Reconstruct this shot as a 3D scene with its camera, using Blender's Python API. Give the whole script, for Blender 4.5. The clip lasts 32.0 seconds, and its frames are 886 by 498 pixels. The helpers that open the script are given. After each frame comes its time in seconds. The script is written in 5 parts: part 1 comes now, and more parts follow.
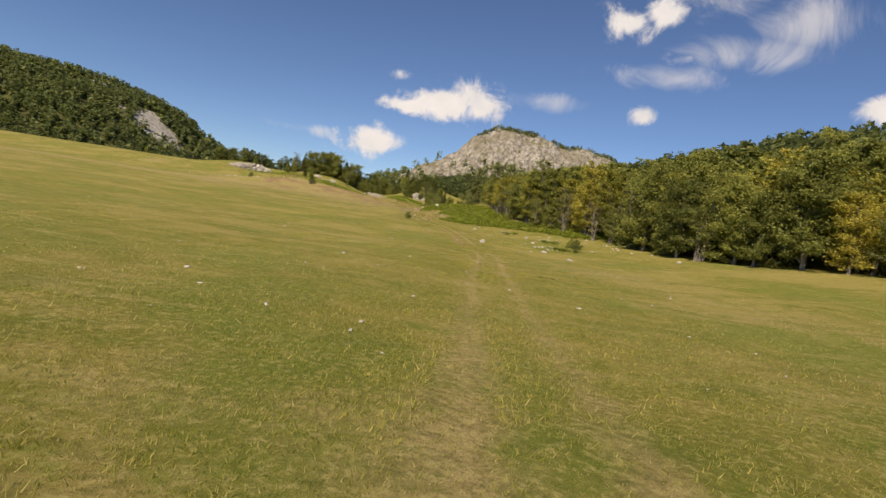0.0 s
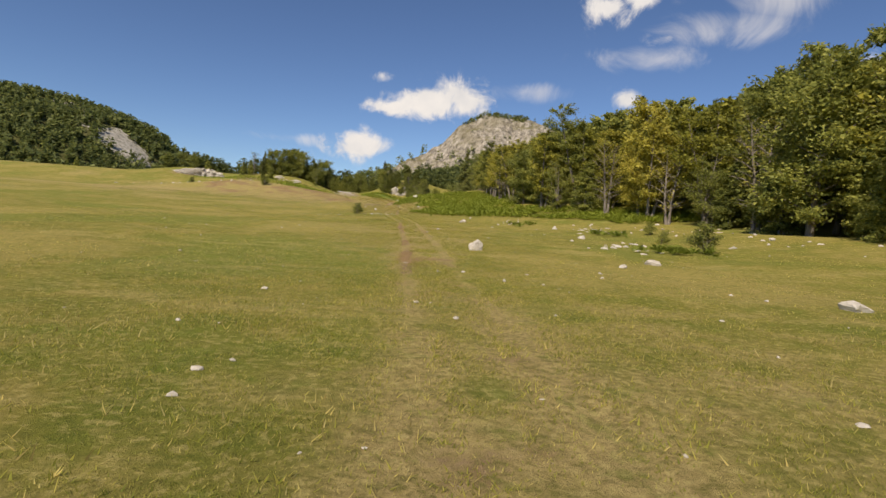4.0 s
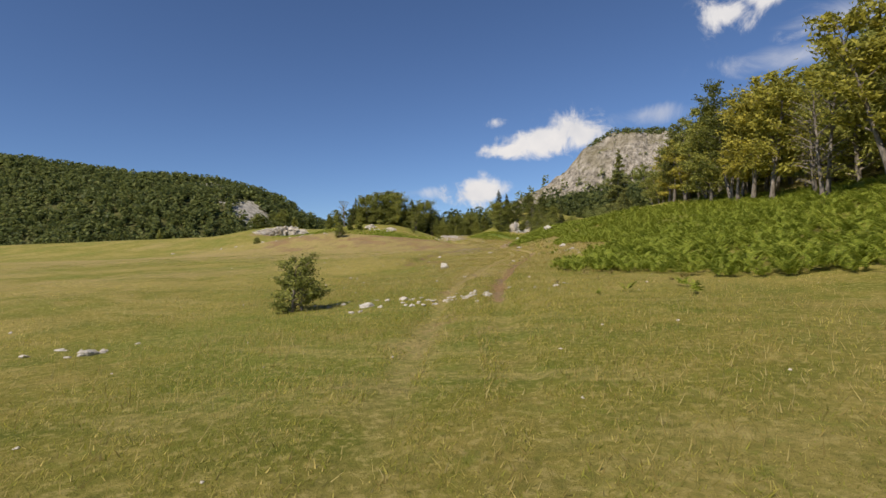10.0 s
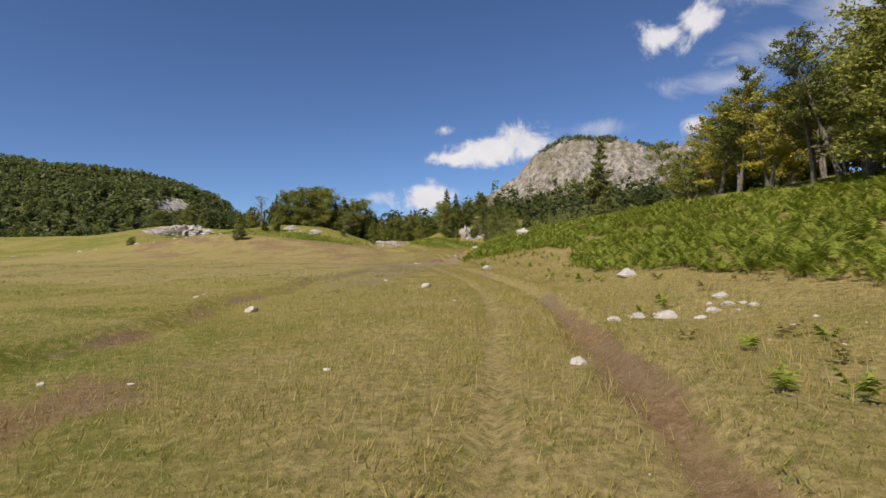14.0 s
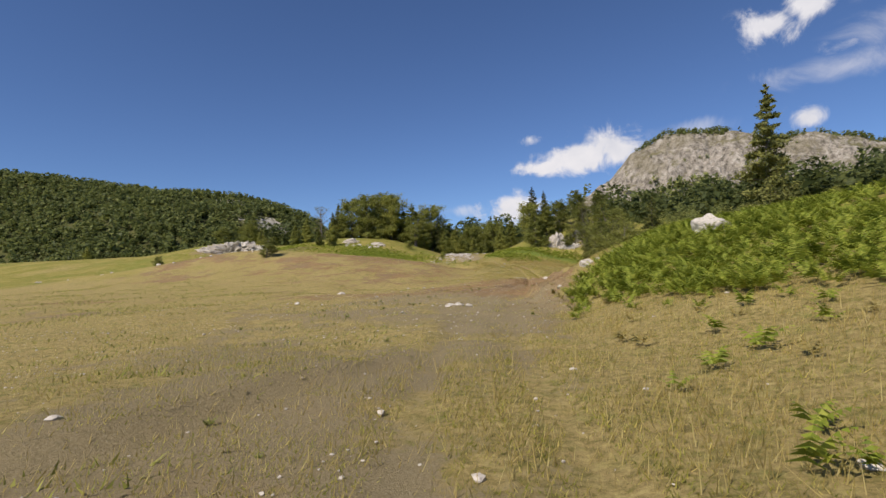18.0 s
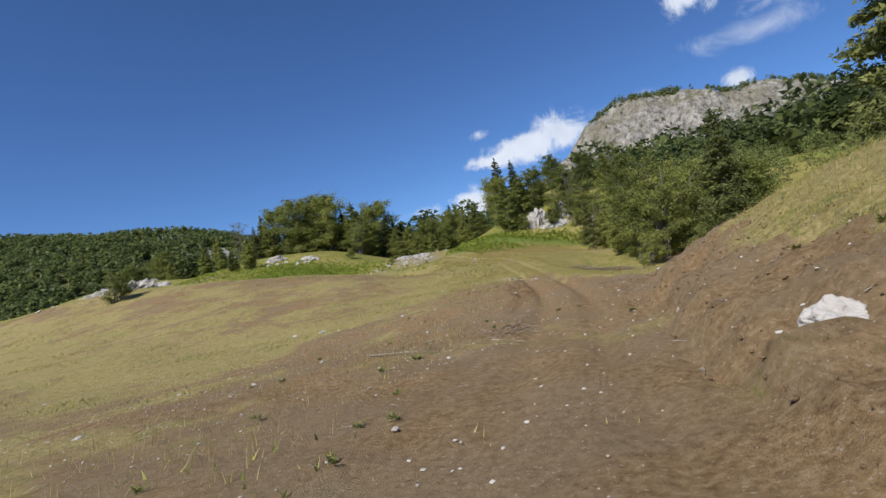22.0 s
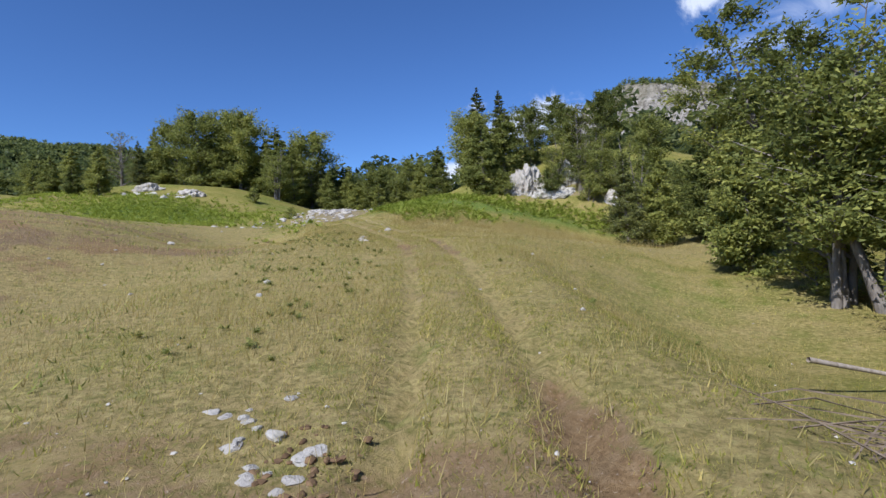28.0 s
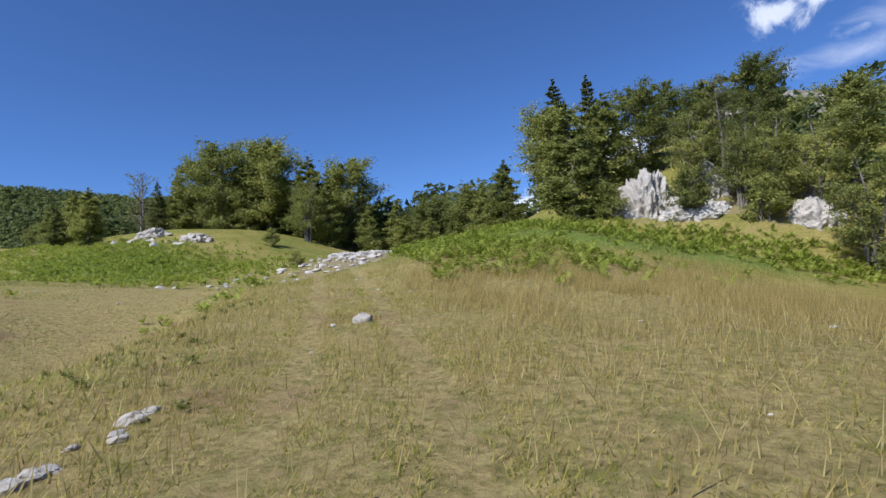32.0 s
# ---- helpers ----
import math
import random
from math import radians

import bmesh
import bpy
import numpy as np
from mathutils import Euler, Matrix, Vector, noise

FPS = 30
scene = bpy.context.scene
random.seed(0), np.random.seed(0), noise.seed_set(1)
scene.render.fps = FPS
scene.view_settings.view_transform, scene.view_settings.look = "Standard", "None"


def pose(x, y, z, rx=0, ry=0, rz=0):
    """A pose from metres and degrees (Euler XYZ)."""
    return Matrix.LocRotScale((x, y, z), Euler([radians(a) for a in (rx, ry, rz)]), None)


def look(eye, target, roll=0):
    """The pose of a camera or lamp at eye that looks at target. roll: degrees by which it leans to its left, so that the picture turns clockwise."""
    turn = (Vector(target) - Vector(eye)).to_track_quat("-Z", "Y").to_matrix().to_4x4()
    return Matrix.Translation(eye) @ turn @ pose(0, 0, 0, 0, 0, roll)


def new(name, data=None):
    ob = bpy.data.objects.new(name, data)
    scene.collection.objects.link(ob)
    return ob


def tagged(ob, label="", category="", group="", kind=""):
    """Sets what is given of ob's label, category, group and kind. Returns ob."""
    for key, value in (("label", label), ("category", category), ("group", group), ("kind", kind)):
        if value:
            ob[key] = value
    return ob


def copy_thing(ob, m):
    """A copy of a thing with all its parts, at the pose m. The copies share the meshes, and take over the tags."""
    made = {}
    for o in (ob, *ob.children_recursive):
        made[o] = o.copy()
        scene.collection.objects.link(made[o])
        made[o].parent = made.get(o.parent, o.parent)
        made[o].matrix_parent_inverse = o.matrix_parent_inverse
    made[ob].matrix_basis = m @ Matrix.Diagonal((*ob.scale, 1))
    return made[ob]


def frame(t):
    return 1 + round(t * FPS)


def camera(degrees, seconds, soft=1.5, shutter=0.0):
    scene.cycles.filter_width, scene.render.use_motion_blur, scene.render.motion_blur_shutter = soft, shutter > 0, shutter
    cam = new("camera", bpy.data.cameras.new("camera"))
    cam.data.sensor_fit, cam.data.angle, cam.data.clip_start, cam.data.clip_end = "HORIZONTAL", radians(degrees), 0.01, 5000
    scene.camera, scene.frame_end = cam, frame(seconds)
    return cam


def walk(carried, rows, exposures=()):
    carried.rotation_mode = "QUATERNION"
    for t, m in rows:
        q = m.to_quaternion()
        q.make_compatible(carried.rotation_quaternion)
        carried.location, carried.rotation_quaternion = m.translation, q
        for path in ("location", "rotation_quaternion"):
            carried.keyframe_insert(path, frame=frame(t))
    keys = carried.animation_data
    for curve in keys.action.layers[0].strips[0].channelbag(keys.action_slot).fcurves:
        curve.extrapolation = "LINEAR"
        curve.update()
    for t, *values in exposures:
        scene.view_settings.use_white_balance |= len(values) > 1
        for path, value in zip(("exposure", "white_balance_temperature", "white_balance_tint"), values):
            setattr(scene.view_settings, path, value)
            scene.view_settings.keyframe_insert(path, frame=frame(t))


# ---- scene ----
cam = camera(80.2, 32.0)
PATH = [
    (0.0, 0.00, 0.00, 0.00, 86.53, -8.21, 0.59),
    (0.5, 0.33, 5.14, -0.23, 85.16, -5.55, -1.51),
    (1.0, 0.70, 10.30, -0.41, 85.52, -0.88, -0.72),
    (1.5, 0.99, 15.59, -0.56, 87.45, -3.63, -0.39),
    (2.0, 1.32, 20.99, -0.71, 87.60, -1.41, -0.78),
    (2.5, 1.69, 26.30, -0.84, 87.49, 0.06, -0.59),
    (4.5, 3.45, 47.17, -1.08, 86.28, -4.27, -0.01),
    (5.0, 3.73, 52.28, -1.13, 87.67, 4.80, 3.15),
    (5.5, 3.54, 57.40, -1.12, 89.69, 6.84, 6.24),
    (6.0, 3.25, 62.47, -1.01, 91.24, 7.97, 7.76),
    (6.5, 2.66, 67.59, -0.84, 87.97, 1.45, 8.19),
    (7.0, 2.05, 72.71, -0.64, 90.87, -2.24, 8.35),
    (7.5, 1.38, 77.75, -0.49, 91.70, -6.90, 8.48),
    (8.0, 0.93, 82.77, -0.43, 86.76, -3.01, 9.22),
    (8.5, 0.54, 87.77, -0.34, 93.01, 0.79, 7.68),
    (9.0, -0.02, 92.87, -0.31, 87.20, -3.51, 7.38),
    (9.5, -0.59, 98.01, -0.22, 88.74, 0.53, 9.27),
    (10.0, -1.46, 103.06, -0.05, 90.86, 2.11, 13.50),
    (10.5, -2.62, 107.68, 0.17, 91.18, -0.41, 16.05),
    (11.0, -3.48, 112.01, 0.32, 89.94, 3.95, 16.22),
    (11.5, -4.18, 115.97, 0.45, 90.47, 3.86, 13.69),
    (12.0, -4.77, 119.58, 0.60, 90.56, -0.35, 11.89),
    (12.5, -5.23, 123.24, 0.74, 90.10, -4.60, 6.26),
    (13.0, -5.29, 126.79, 0.83, 89.98, 3.10, 6.50),
    (13.5, -5.52, 130.34, 0.93, 91.68, 1.20, 7.78),
    (15.5, -5.55, 144.53, 1.52, 89.81, 0.85, 7.59),
    (16.0, -5.87, 148.03, 1.57, 90.05, -0.08, 8.92),
    (16.5, -6.41, 151.56, 1.65, 90.43, -1.69, 11.98),
    (17.0, -7.15, 155.22, 1.75, 90.07, -4.01, 14.43),
    (17.5, -7.82, 158.97, 1.93, 90.67, 2.28, 15.25),
    (18.0, -8.70, 162.74, 2.11, 92.95, 2.14, 17.31),
    (18.5, -9.75, 166.55, 2.26, 91.03, -0.42, 16.42),
    (19.0, -10.65, 170.46, 2.40, 92.16, 1.82, 15.96),
    (19.5, -11.70, 174.10, 2.41, 87.08, -7.77, 16.13),
    (20.0, -12.50, 177.61, 2.41, 89.17, -7.81, 12.93),
    (20.5, -12.87, 181.08, 2.56, 91.39, 1.34, 12.85),
    (21.0, -13.51, 184.60, 2.61, 87.61, -2.90, 14.17),
    (21.5, -14.17, 187.96, 2.54, 89.72, -0.63, 13.44),
    (22.0, -14.54, 191.18, 2.65, 92.87, 10.66, 13.91),
    (22.5, -14.93, 193.93, 2.76, 90.77, 2.11, 10.80),
    (23.0, -15.08, 196.75, 2.81, 91.25, -1.27, 8.06),
    (23.5, -15.34, 199.52, 2.92, 90.68, -7.30, 6.21),
    (24.0, -15.24, 202.29, 2.91, 85.86, -4.23, 4.84),
    (24.5, -15.06, 204.88, 2.78, 87.01, -1.22, 2.38),
    (25.0, -15.13, 208.34, 2.67, 87.80, -0.56, 1.52),
    (25.5, -15.08, 211.13, 2.83, 91.39, 1.17, 2.98),
    (26.0, -15.19, 213.71, 2.94, 92.26, 1.59, 4.87),
    (26.5, -15.52, 216.16, 2.95, 88.66, -0.63, 9.81),
    (28.5, -17.00, 225.86, 3.13, 89.72, 5.67, 13.11),
    (29.0, -17.28, 228.29, 3.18, 92.97, 10.99, 15.90),
    (29.5, -17.78, 230.59, 3.31, 93.36, 10.09, 19.92),
    (30.0, -18.49, 232.91, 3.50, 91.72, 6.66, 20.82),
    (30.5, -19.21, 235.13, 3.76, 94.69, 2.31, 18.97),
    (31.0, -19.70, 237.51, 4.02, 93.45, 4.46, 16.00),
    (31.5, -20.14, 239.88, 4.21, 92.52, 5.85, 15.57),
    (32.0, -20.69, 241.97, 4.33, 93.38, 4.22, 18.89),
]
walk(cam, [(t, pose(x, y, z, rx, ry, rz)) for t, x, y, z, rx, ry, rz in PATH],
     exposures=[(0.0, 0.14, 7800, 14), (4.0, 0.13, 7600, 12), (8.0, 0.06, 7300, 11), (12.0, 0.06, 6950, 13), (18.0, 0.08, 6800, 14), (20.5, 0.10, 6450, 11), (22.0, 0.08, 5950, 10), (24.0, 0.12, 5900, 10), (26.0, 0.26, 5650, 10), (28.5, 0.24, 5600, 13), (32.0, 0.24, 5650, 13)])

# ---- world, sun ----
SUN_AZ, SUN_EL = 206.0, 47.0          # degrees: clockwise from +y, above the horizon
world = bpy.data.worlds.new("world")
scene.world = world
world.use_nodes = True


def node(tree, kind, at=None, **values):
    n = tree.nodes.new(kind)
    for k, v in values.items():
        if k in n.inputs.keys():
            n.inputs[k].default_value = v
        else:
            setattr(n, k, v)
    return n


def build_sky():
    nt = world.node_tree
    nt.nodes.clear()
    link = nt.links.new
    out = node(nt, "ShaderNodeOutputWorld")
    bg = node(nt, "ShaderNodeBackground", Strength=0.080)
    sky = node(nt, "ShaderNodeTexSky")
    sky.sky_type = "NISHITA"
    sky.sun_disc = False
    sky.sun_elevation = radians(SUN_EL)
    sky.sun_rotation = radians(SUN_AZ)
    sky.altitude = 1100
    sky.air_density, sky.dust_density, sky.ozone_density = 0.9, 0.0, 5.0
    co = node(nt, "ShaderNodeTexCoord")
    # cumulus: soft lumps round some directions, broken up by noise
    warp = node(nt, "ShaderNodeTexNoise", Scale=15.0, Detail=10.0, Roughness=0.64, Distortion=0.5)
    link(co.outputs["Generated"], warp.inputs["Vector"])
    total = veil = None
    puffs = [(-2.2, 11.7, 4.4, 1.6, 0.0), (1.8, 12.7, 3.0, 1.9, 0.0), (-5.8, 11.1, 2.8, 0.9, 0.0), (-9.2, 7.1, 3.8, 1.4, 0.0), (-7.0, 14.0, 1.5, 0.7, 0.12), (15.8, 21.2, 2.4, 1.4, 0.0), (19.0, 22.3, 2.8, 1.5, 0.0), (22.2, 23.2, 3.0, 1.3, 0.05),
             (22.4, 18.0, 2.8, 1.3, 0.14), (38.0, 14.2, 2.2, 1.3, 0.0), (18.4, 12.8, 1.4, 1.0, 0.0), (20.0, 16.6, 9.0, 1.8, 0.40), (27.0, 18.8, 8.0, 2.4, 0.36), (-16.0, 7.0, 10.0, 1.0, 0.46), (8.0, 13.4, 6.0, 1.6, 0.44),
             (24.0, 23.5, 7.0, 2.6, 0.32), (31.0, 21.0, 7.0, 3.0, 0.34)]
    sep = node(nt, "ShaderNodeSeparateXYZ")
    link(co.outputs["Generated"], sep.inputs[0])

    def math_node(op, a, b=None, c=None):
        m = node(nt, "ShaderNodeMath", operation=op)
        for i, v in enumerate((a, b, c)):
            if v is None:
                continue
            if isinstance(v, (int, float)):
                m.inputs[i].default_value = v
            else:
                link(v, m.inputs[i])
        return m.outputs[0]

    az = math_node("ARCTAN2", sep.outputs[0], sep.outputs[1])
    el = math_node("ARCSINE", sep.outputs[2])
    for a, e, ra, re, thin in puffs:
        u = math_node("DIVIDE", math_node("SUBTRACT", az, radians(a)), radians(ra))
        v = math_node("DIVIDE", math_node("SUBTRACT", el, radians(e)), radians(re))
        r2 = math_node("ADD", math_node("MULTIPLY", u, u), math_node("MULTIPLY", v, v))
        g = math_node("SUBTRACT", math_node("EXPONENT", math_node("MULTIPLY", r2, -0.9)), thin)
        g = math_node("MULTIPLY", g, 1.0 if thin == 0 else 0.5)
        if thin > 0.3:
            veil = g if veil is None else math_node("MAXIMUM", veil, g)
        else:
            total = g if total is None else math_node("MAXIMUM", total, g)
    fine = math_node("MULTIPLY", math_node("SUBTRACT", warp.outputs["Fac"], 0.5), 3.2)
    dens = math_node("ADD", total, math_node("MULTIPLY", fine, 0.75))
    ramp = node(nt, "ShaderNodeMapRange")
    ramp.interpolation_type = "SMOOTHSTEP"
    link(dens, ramp.inputs[0])
    ramp.inputs[1].default_value, ramp.inputs[2].default_value = 0.30, 0.92
    has = node(nt, "ShaderNodeMapRange")
    link(total, has.inputs[0])
    has.inputs[1].default_value, has.inputs[2].default_value = 0.02, 0.2
    amount = math_node("MULTIPLY", ramp.outputs[0], has.outputs[0])
    wisp = node(nt, "ShaderNodeTexNoise", Scale=7.0, Detail=9.0, Roughness=0.62, Distortion=1.2)
    link(co.outputs["Generated"], wisp.inputs["Vector"])
    thin_ramp = node(nt, "ShaderNodeMapRange")
    thin_ramp.interpolation_type = "SMOOTHSTEP"
    link(math_node("ADD", math_node("MULTIPLY", veil, 2.6), math_node("MULTIPLY", math_node("SUBTRACT", wisp.outputs["Fac"], 0.5), 2.6)), thin_ramp.inputs[0])
    thin_ramp.inputs[1].default_value, thin_ramp.inputs[2].default_value = 0.25, 1.3
    near_veil = node(nt, "ShaderNodeMapRange")
    link(veil, near_veil.inputs[0])
    near_veil.inputs[1].default_value, near_veil.inputs[2].default_value = 0.0, 0.12
    amount = math_node("MAXIMUM", amount, math_node("MULTIPLY", math_node("MULTIPLY", thin_ramp.outputs[0], near_veil.outputs[0]), 0.62))
    shade = node(nt, "ShaderNodeTexNoise", Scale=22.0, Detail=4.0)
    link(co.outputs["Generated"], shade.inputs["Vector"])
    white = node(nt, "ShaderNodeMix", data_type="RGBA")
    link(shade.outputs["Fac"], white.inputs[0])
    white.inputs[6].default_value = (6.6, 7.2, 8.4, 1)
    white.inputs[7].default_value = (11.0, 11.0, 11.2, 1)
    mix = node(nt, "ShaderNodeMix", data_type="RGBA")
    link(amount, mix.inputs[0])
    deep = node(nt, "ShaderNodeMix", data_type="RGBA", blend_type="MULTIPLY")
    deep.inputs[0].default_value = 1.0
    deep.inputs[7].default_value = (0.90, 1.05, 1.26, 1)
    link(sky.outputs[0], deep.inputs[6])
    link(deep.outputs[2], mix.inputs[6])
    link(white.outputs[2], mix.inputs[7])
    link(mix.outputs[2], bg.inputs["Color"])
    link(bg.outputs[0], out.inputs[0])


build_sky()
sun = new("sun", bpy.data.lights.new("sun", "SUN"))
sun.data.energy, sun.data.angle, sun.data.color = 4.8, radians(0.6), (1.0, 0.94, 0.84)
sa, se = radians(SUN_AZ), radians(SUN_EL)
sun.matrix_world = look((0, 0, 60), (-math.sin(sa) * math.cos(se) * 10, -math.cos(sa) * math.cos(se) * 10, 60 - math.sin(se) * 10))
scene.view_settings.exposure = 0.0


# ---- materials ----
def material(name, build, rough=0.9, spec=0.2):
    m = bpy.data.materials.new(name)
    m.use_nodes = True
    nt = m.node_tree
    b = nt.nodes["Principled BSDF"]
    b.inputs["Roughness"].default_value = rough
    b.inputs["Specular IOR Level"].default_value = spec
    build(nt, b)
    return m


def noise_tex(nt, scale, detail=4.0, rough=0.55, coord="Object", stretch=None):
    co = node(nt, "ShaderNodeTexCoord")
    t = node(nt, "ShaderNodeTexNoise", Scale=scale, Detail=detail, Roughness=rough)
    if stretch:
        mp = node(nt, "ShaderNodeMapping")
        mp.inputs["Scale"].default_value = stretch
        nt.links.new(co.outputs[coord], mp.inputs[0])
        nt.links.new(mp.outputs[0], t.inputs["Vector"])
    else:
        nt.links.new(co.outputs[coord], t.inputs["Vector"])
    return t.outputs["Fac"]


def ramp_of(nt, fac, stops):
    r = node(nt, "ShaderNodeValToRGB")
    e = r.color_ramp.elements
    while len(e) < len(stops):
        e.new(0.5)
    for el, (p, c) in zip(e, stops):
        el.position, el.color = p, (*c, 1)
    nt.links.new(fac, r.inputs[0])
    return r.outputs[0]


def mixed(nt, fac, a, b, how="MIX"):
    m = node(nt, "ShaderNodeMix", data_type="RGBA", blend_type=how)
    for i, v in ((0, fac), (6, a), (7, b)):
        if isinstance(v, (int, float)):
            m.inputs[i].default_value = v
        elif isinstance(v, tuple):
            m.inputs[i].default_value = (*v, 1)
        else:
            nt.links.new(v, m.inputs[i])
    return m.outputs[2]


def calc(nt, op, a, b=0.0):
    m = node(nt, "ShaderNodeMath", operation=op)
    for i, v in ((0, a), (1, b)):
        if isinstance(v, (int, float)):
            m.inputs[i].default_value = v
        else:
            nt.links.new(v, m.inputs[i])
    return m.outputs[0]


def span(nt, v, lo, hi):
    r = node(nt, "ShaderNodeMapRange")
    r.interpolation_type = "SMOOTHSTEP"
    nt.links.new(v, r.inputs[0])
    r.inputs[1].default_value, r.inputs[2].default_value = lo, hi
    return r.outputs[0]


def bumped(nt, b, height, strength, distance=0.05):
    n = node(nt, "ShaderNodeBump", Strength=strength, Distance=distance)
    nt.links.new(height, n.inputs["Height"])
    nt.links.new(n.outputs[0], b.inputs["Normal"])


def ground_look(nt, b):
    at = node(nt, "ShaderNodeAttribute", attribute_name="cover")
    sp = node(nt, "ShaderNodeSeparateColor")
    nt.links.new(at.outputs["Color"], sp.inputs[0])
    lush = at.outputs["Alpha"]
    big, mid, fine = noise_tex(nt, 0.09, 4), noise_tex(nt, 0.8, 5, 0.6), noise_tex(nt, 9.0, 5, 0.7)
    tiny = noise_tex(nt, 42.0, 5, 0.8)
    clump = noise_tex(nt, 2.1, 4, 0.75)
    streak = noise_tex(nt, 3.2, 5, 0.7)
    green = ramp_of(nt, mid, [(0.3, (0.155, 0.172, 0.026)), (0.52, (0.255, 0.225, 0.042)), (0.72, (0.37, 0.285, 0.08))])
    green = mixed(nt, calc(nt, "MULTIPLY", span(nt, big, 0.48, 0.62), 0.75), green, (0.38, 0.30, 0.085))
    green = mixed(nt, calc(nt, "MULTIPLY", span(nt, big, 0.48, 0.36), 0.6), green, (0.165, 0.205, 0.03))
    band = noise_tex(nt, 0.5, 5, 0.65, stretch=(0.5, 1.6, 1))
    green = mixed(nt, calc(nt, "MULTIPLY", span(nt, band, 0.54, 0.66), 0.55), green, (0.42, 0.34, 0.11))
    straw = ramp_of(nt, fine, [(0.3, (0.29, 0.215, 0.075)), (0.7, (0.49, 0.38, 0.15))])
    dryness = span(nt, calc(nt, "ADD", sp.outputs[1], calc(nt, "MULTIPLY", calc(nt, "SUBTRACT", mid, 0.5), 0.9)), 0.35, 0.85)
    grass = mixed(nt, dryness, green, straw)
    grass = mixed(nt, span(nt, calc(nt, "ADD", lush, calc(nt, "MULTIPLY", calc(nt, "SUBTRACT", mid, 0.5), 0.8)), 0.4, 0.8), grass, (0.145, 0.215, 0.03))
    grass = mixed(nt, calc(nt, "MULTIPLY", span(nt, streak, 0.46, 0.66), 0.6), grass, mixed(nt, 0.6, grass, (0.10, 0.125, 0.014)))
    grass = mixed(nt, calc(nt, "MULTIPLY", span(nt, fine, 0.5, 0.64), 0.75), grass, mixed(nt, 0.65, grass, (0.56, 0.46, 0.16)))
    grass = mixed(nt, calc(nt, "MULTIPLY", span(nt, fine, 0.48, 0.36), 0.6), grass, mixed(nt, 0.6, grass, (0.085, 0.11, 0.014)))
    grass = mixed(nt, calc(nt, "MULTIPLY", span(nt, tiny, 0.52, 0.66), 0.45), grass, mixed(nt, 0.6, grass, (0.045, 0.06, 0.010)))
    grass = mixed(nt, calc(nt, "MULTIPLY", span(nt, clump, 0.52, 0.70), 0.5), grass, mixed(nt, 0.7, grass, (0.145, 0.215, 0.022)))
    grass = mixed(nt, calc(nt, "MULTIPLY", span(nt, clump, 0.46, 0.30), 0.5), grass, mixed(nt, 0.7, grass, (0.48, 0.385, 0.12)))
    soil = ramp_of(nt, fine, [(0.28, (0.15, 0.086, 0.036)), (0.5, (0.295, 0.187, 0.08)), (0.72, (0.43, 0.30, 0.15))])
    soil = mixed(nt, span(nt, noise_tex(nt, 0.35, 4, 0.6), 0.42, 0.62), soil, mixed(nt, 0.5, soil, (0.26, 0.195, 0.105)))
    grit = noise_tex(nt, 24.0, 3, 0.6)
    soil = mixed(nt, calc(nt, "MULTIPLY", span(nt, grit, 0.62, 0.70), 0.7), soil, (0.52, 0.42, 0.29))
    soil = mixed(nt, calc(nt, "MULTIPLY", span(nt, grit, 0.40, 0.30), 0.6), soil, (0.09, 0.055, 0.028))
    stone = ramp_of(nt, tiny, [(0.3, (0.19, 0.148, 0.07)), (0.55, (0.33, 0.265, 0.135)), (0.75, (0.52, 0.45, 0.31))])
    grav = span(nt, calc(nt, "ADD", sp.outputs[2], calc(nt, "MULTIPLY", calc(nt, "SUBTRACT", mid, 0.5), 0.8)), 0.35, 0.75)
    bare = mixed(nt, grav, soil, stone)
    worn = calc(nt, "ADD", sp.outputs[0], calc(nt, "ADD", calc(nt, "MULTIPLY", calc(nt, "SUBTRACT", mid, 0.5), 1.3), calc(nt, "MULTIPLY", calc(nt, "SUBTRACT", fine, 0.5), 0.9)))
    worn = calc(nt, "ADD", worn, calc(nt, "MULTIPLY", calc(nt, "MULTIPLY", calc(nt, "SUBTRACT", noise_tex(nt, 0.22, 4, 0.6), 0.5), 1.5), span(nt, sp.outputs[0], 0.15, 0.45)))
    col = mixed(nt, span(nt, worn, 0.36, 0.66), grass, bare)
    col = mixed(nt, calc(nt, "MULTIPLY", span(nt, tiny, 0.52, 0.68), 0.38), col, mixed(nt, 0.55, col, (0.03, 0.026, 0.012)))
    col = mixed(nt, 1.0, col, (0.83, 0.84, 0.92), "MULTIPLY")
    nt.links.new(col, b.inputs["Base Color"])
    bumped(nt, b, calc(nt, "ADD", calc(nt, "MULTIPLY", fine, 0.55), calc(nt, "MULTIPLY", tiny, 0.75)), 0.72, 0.055)


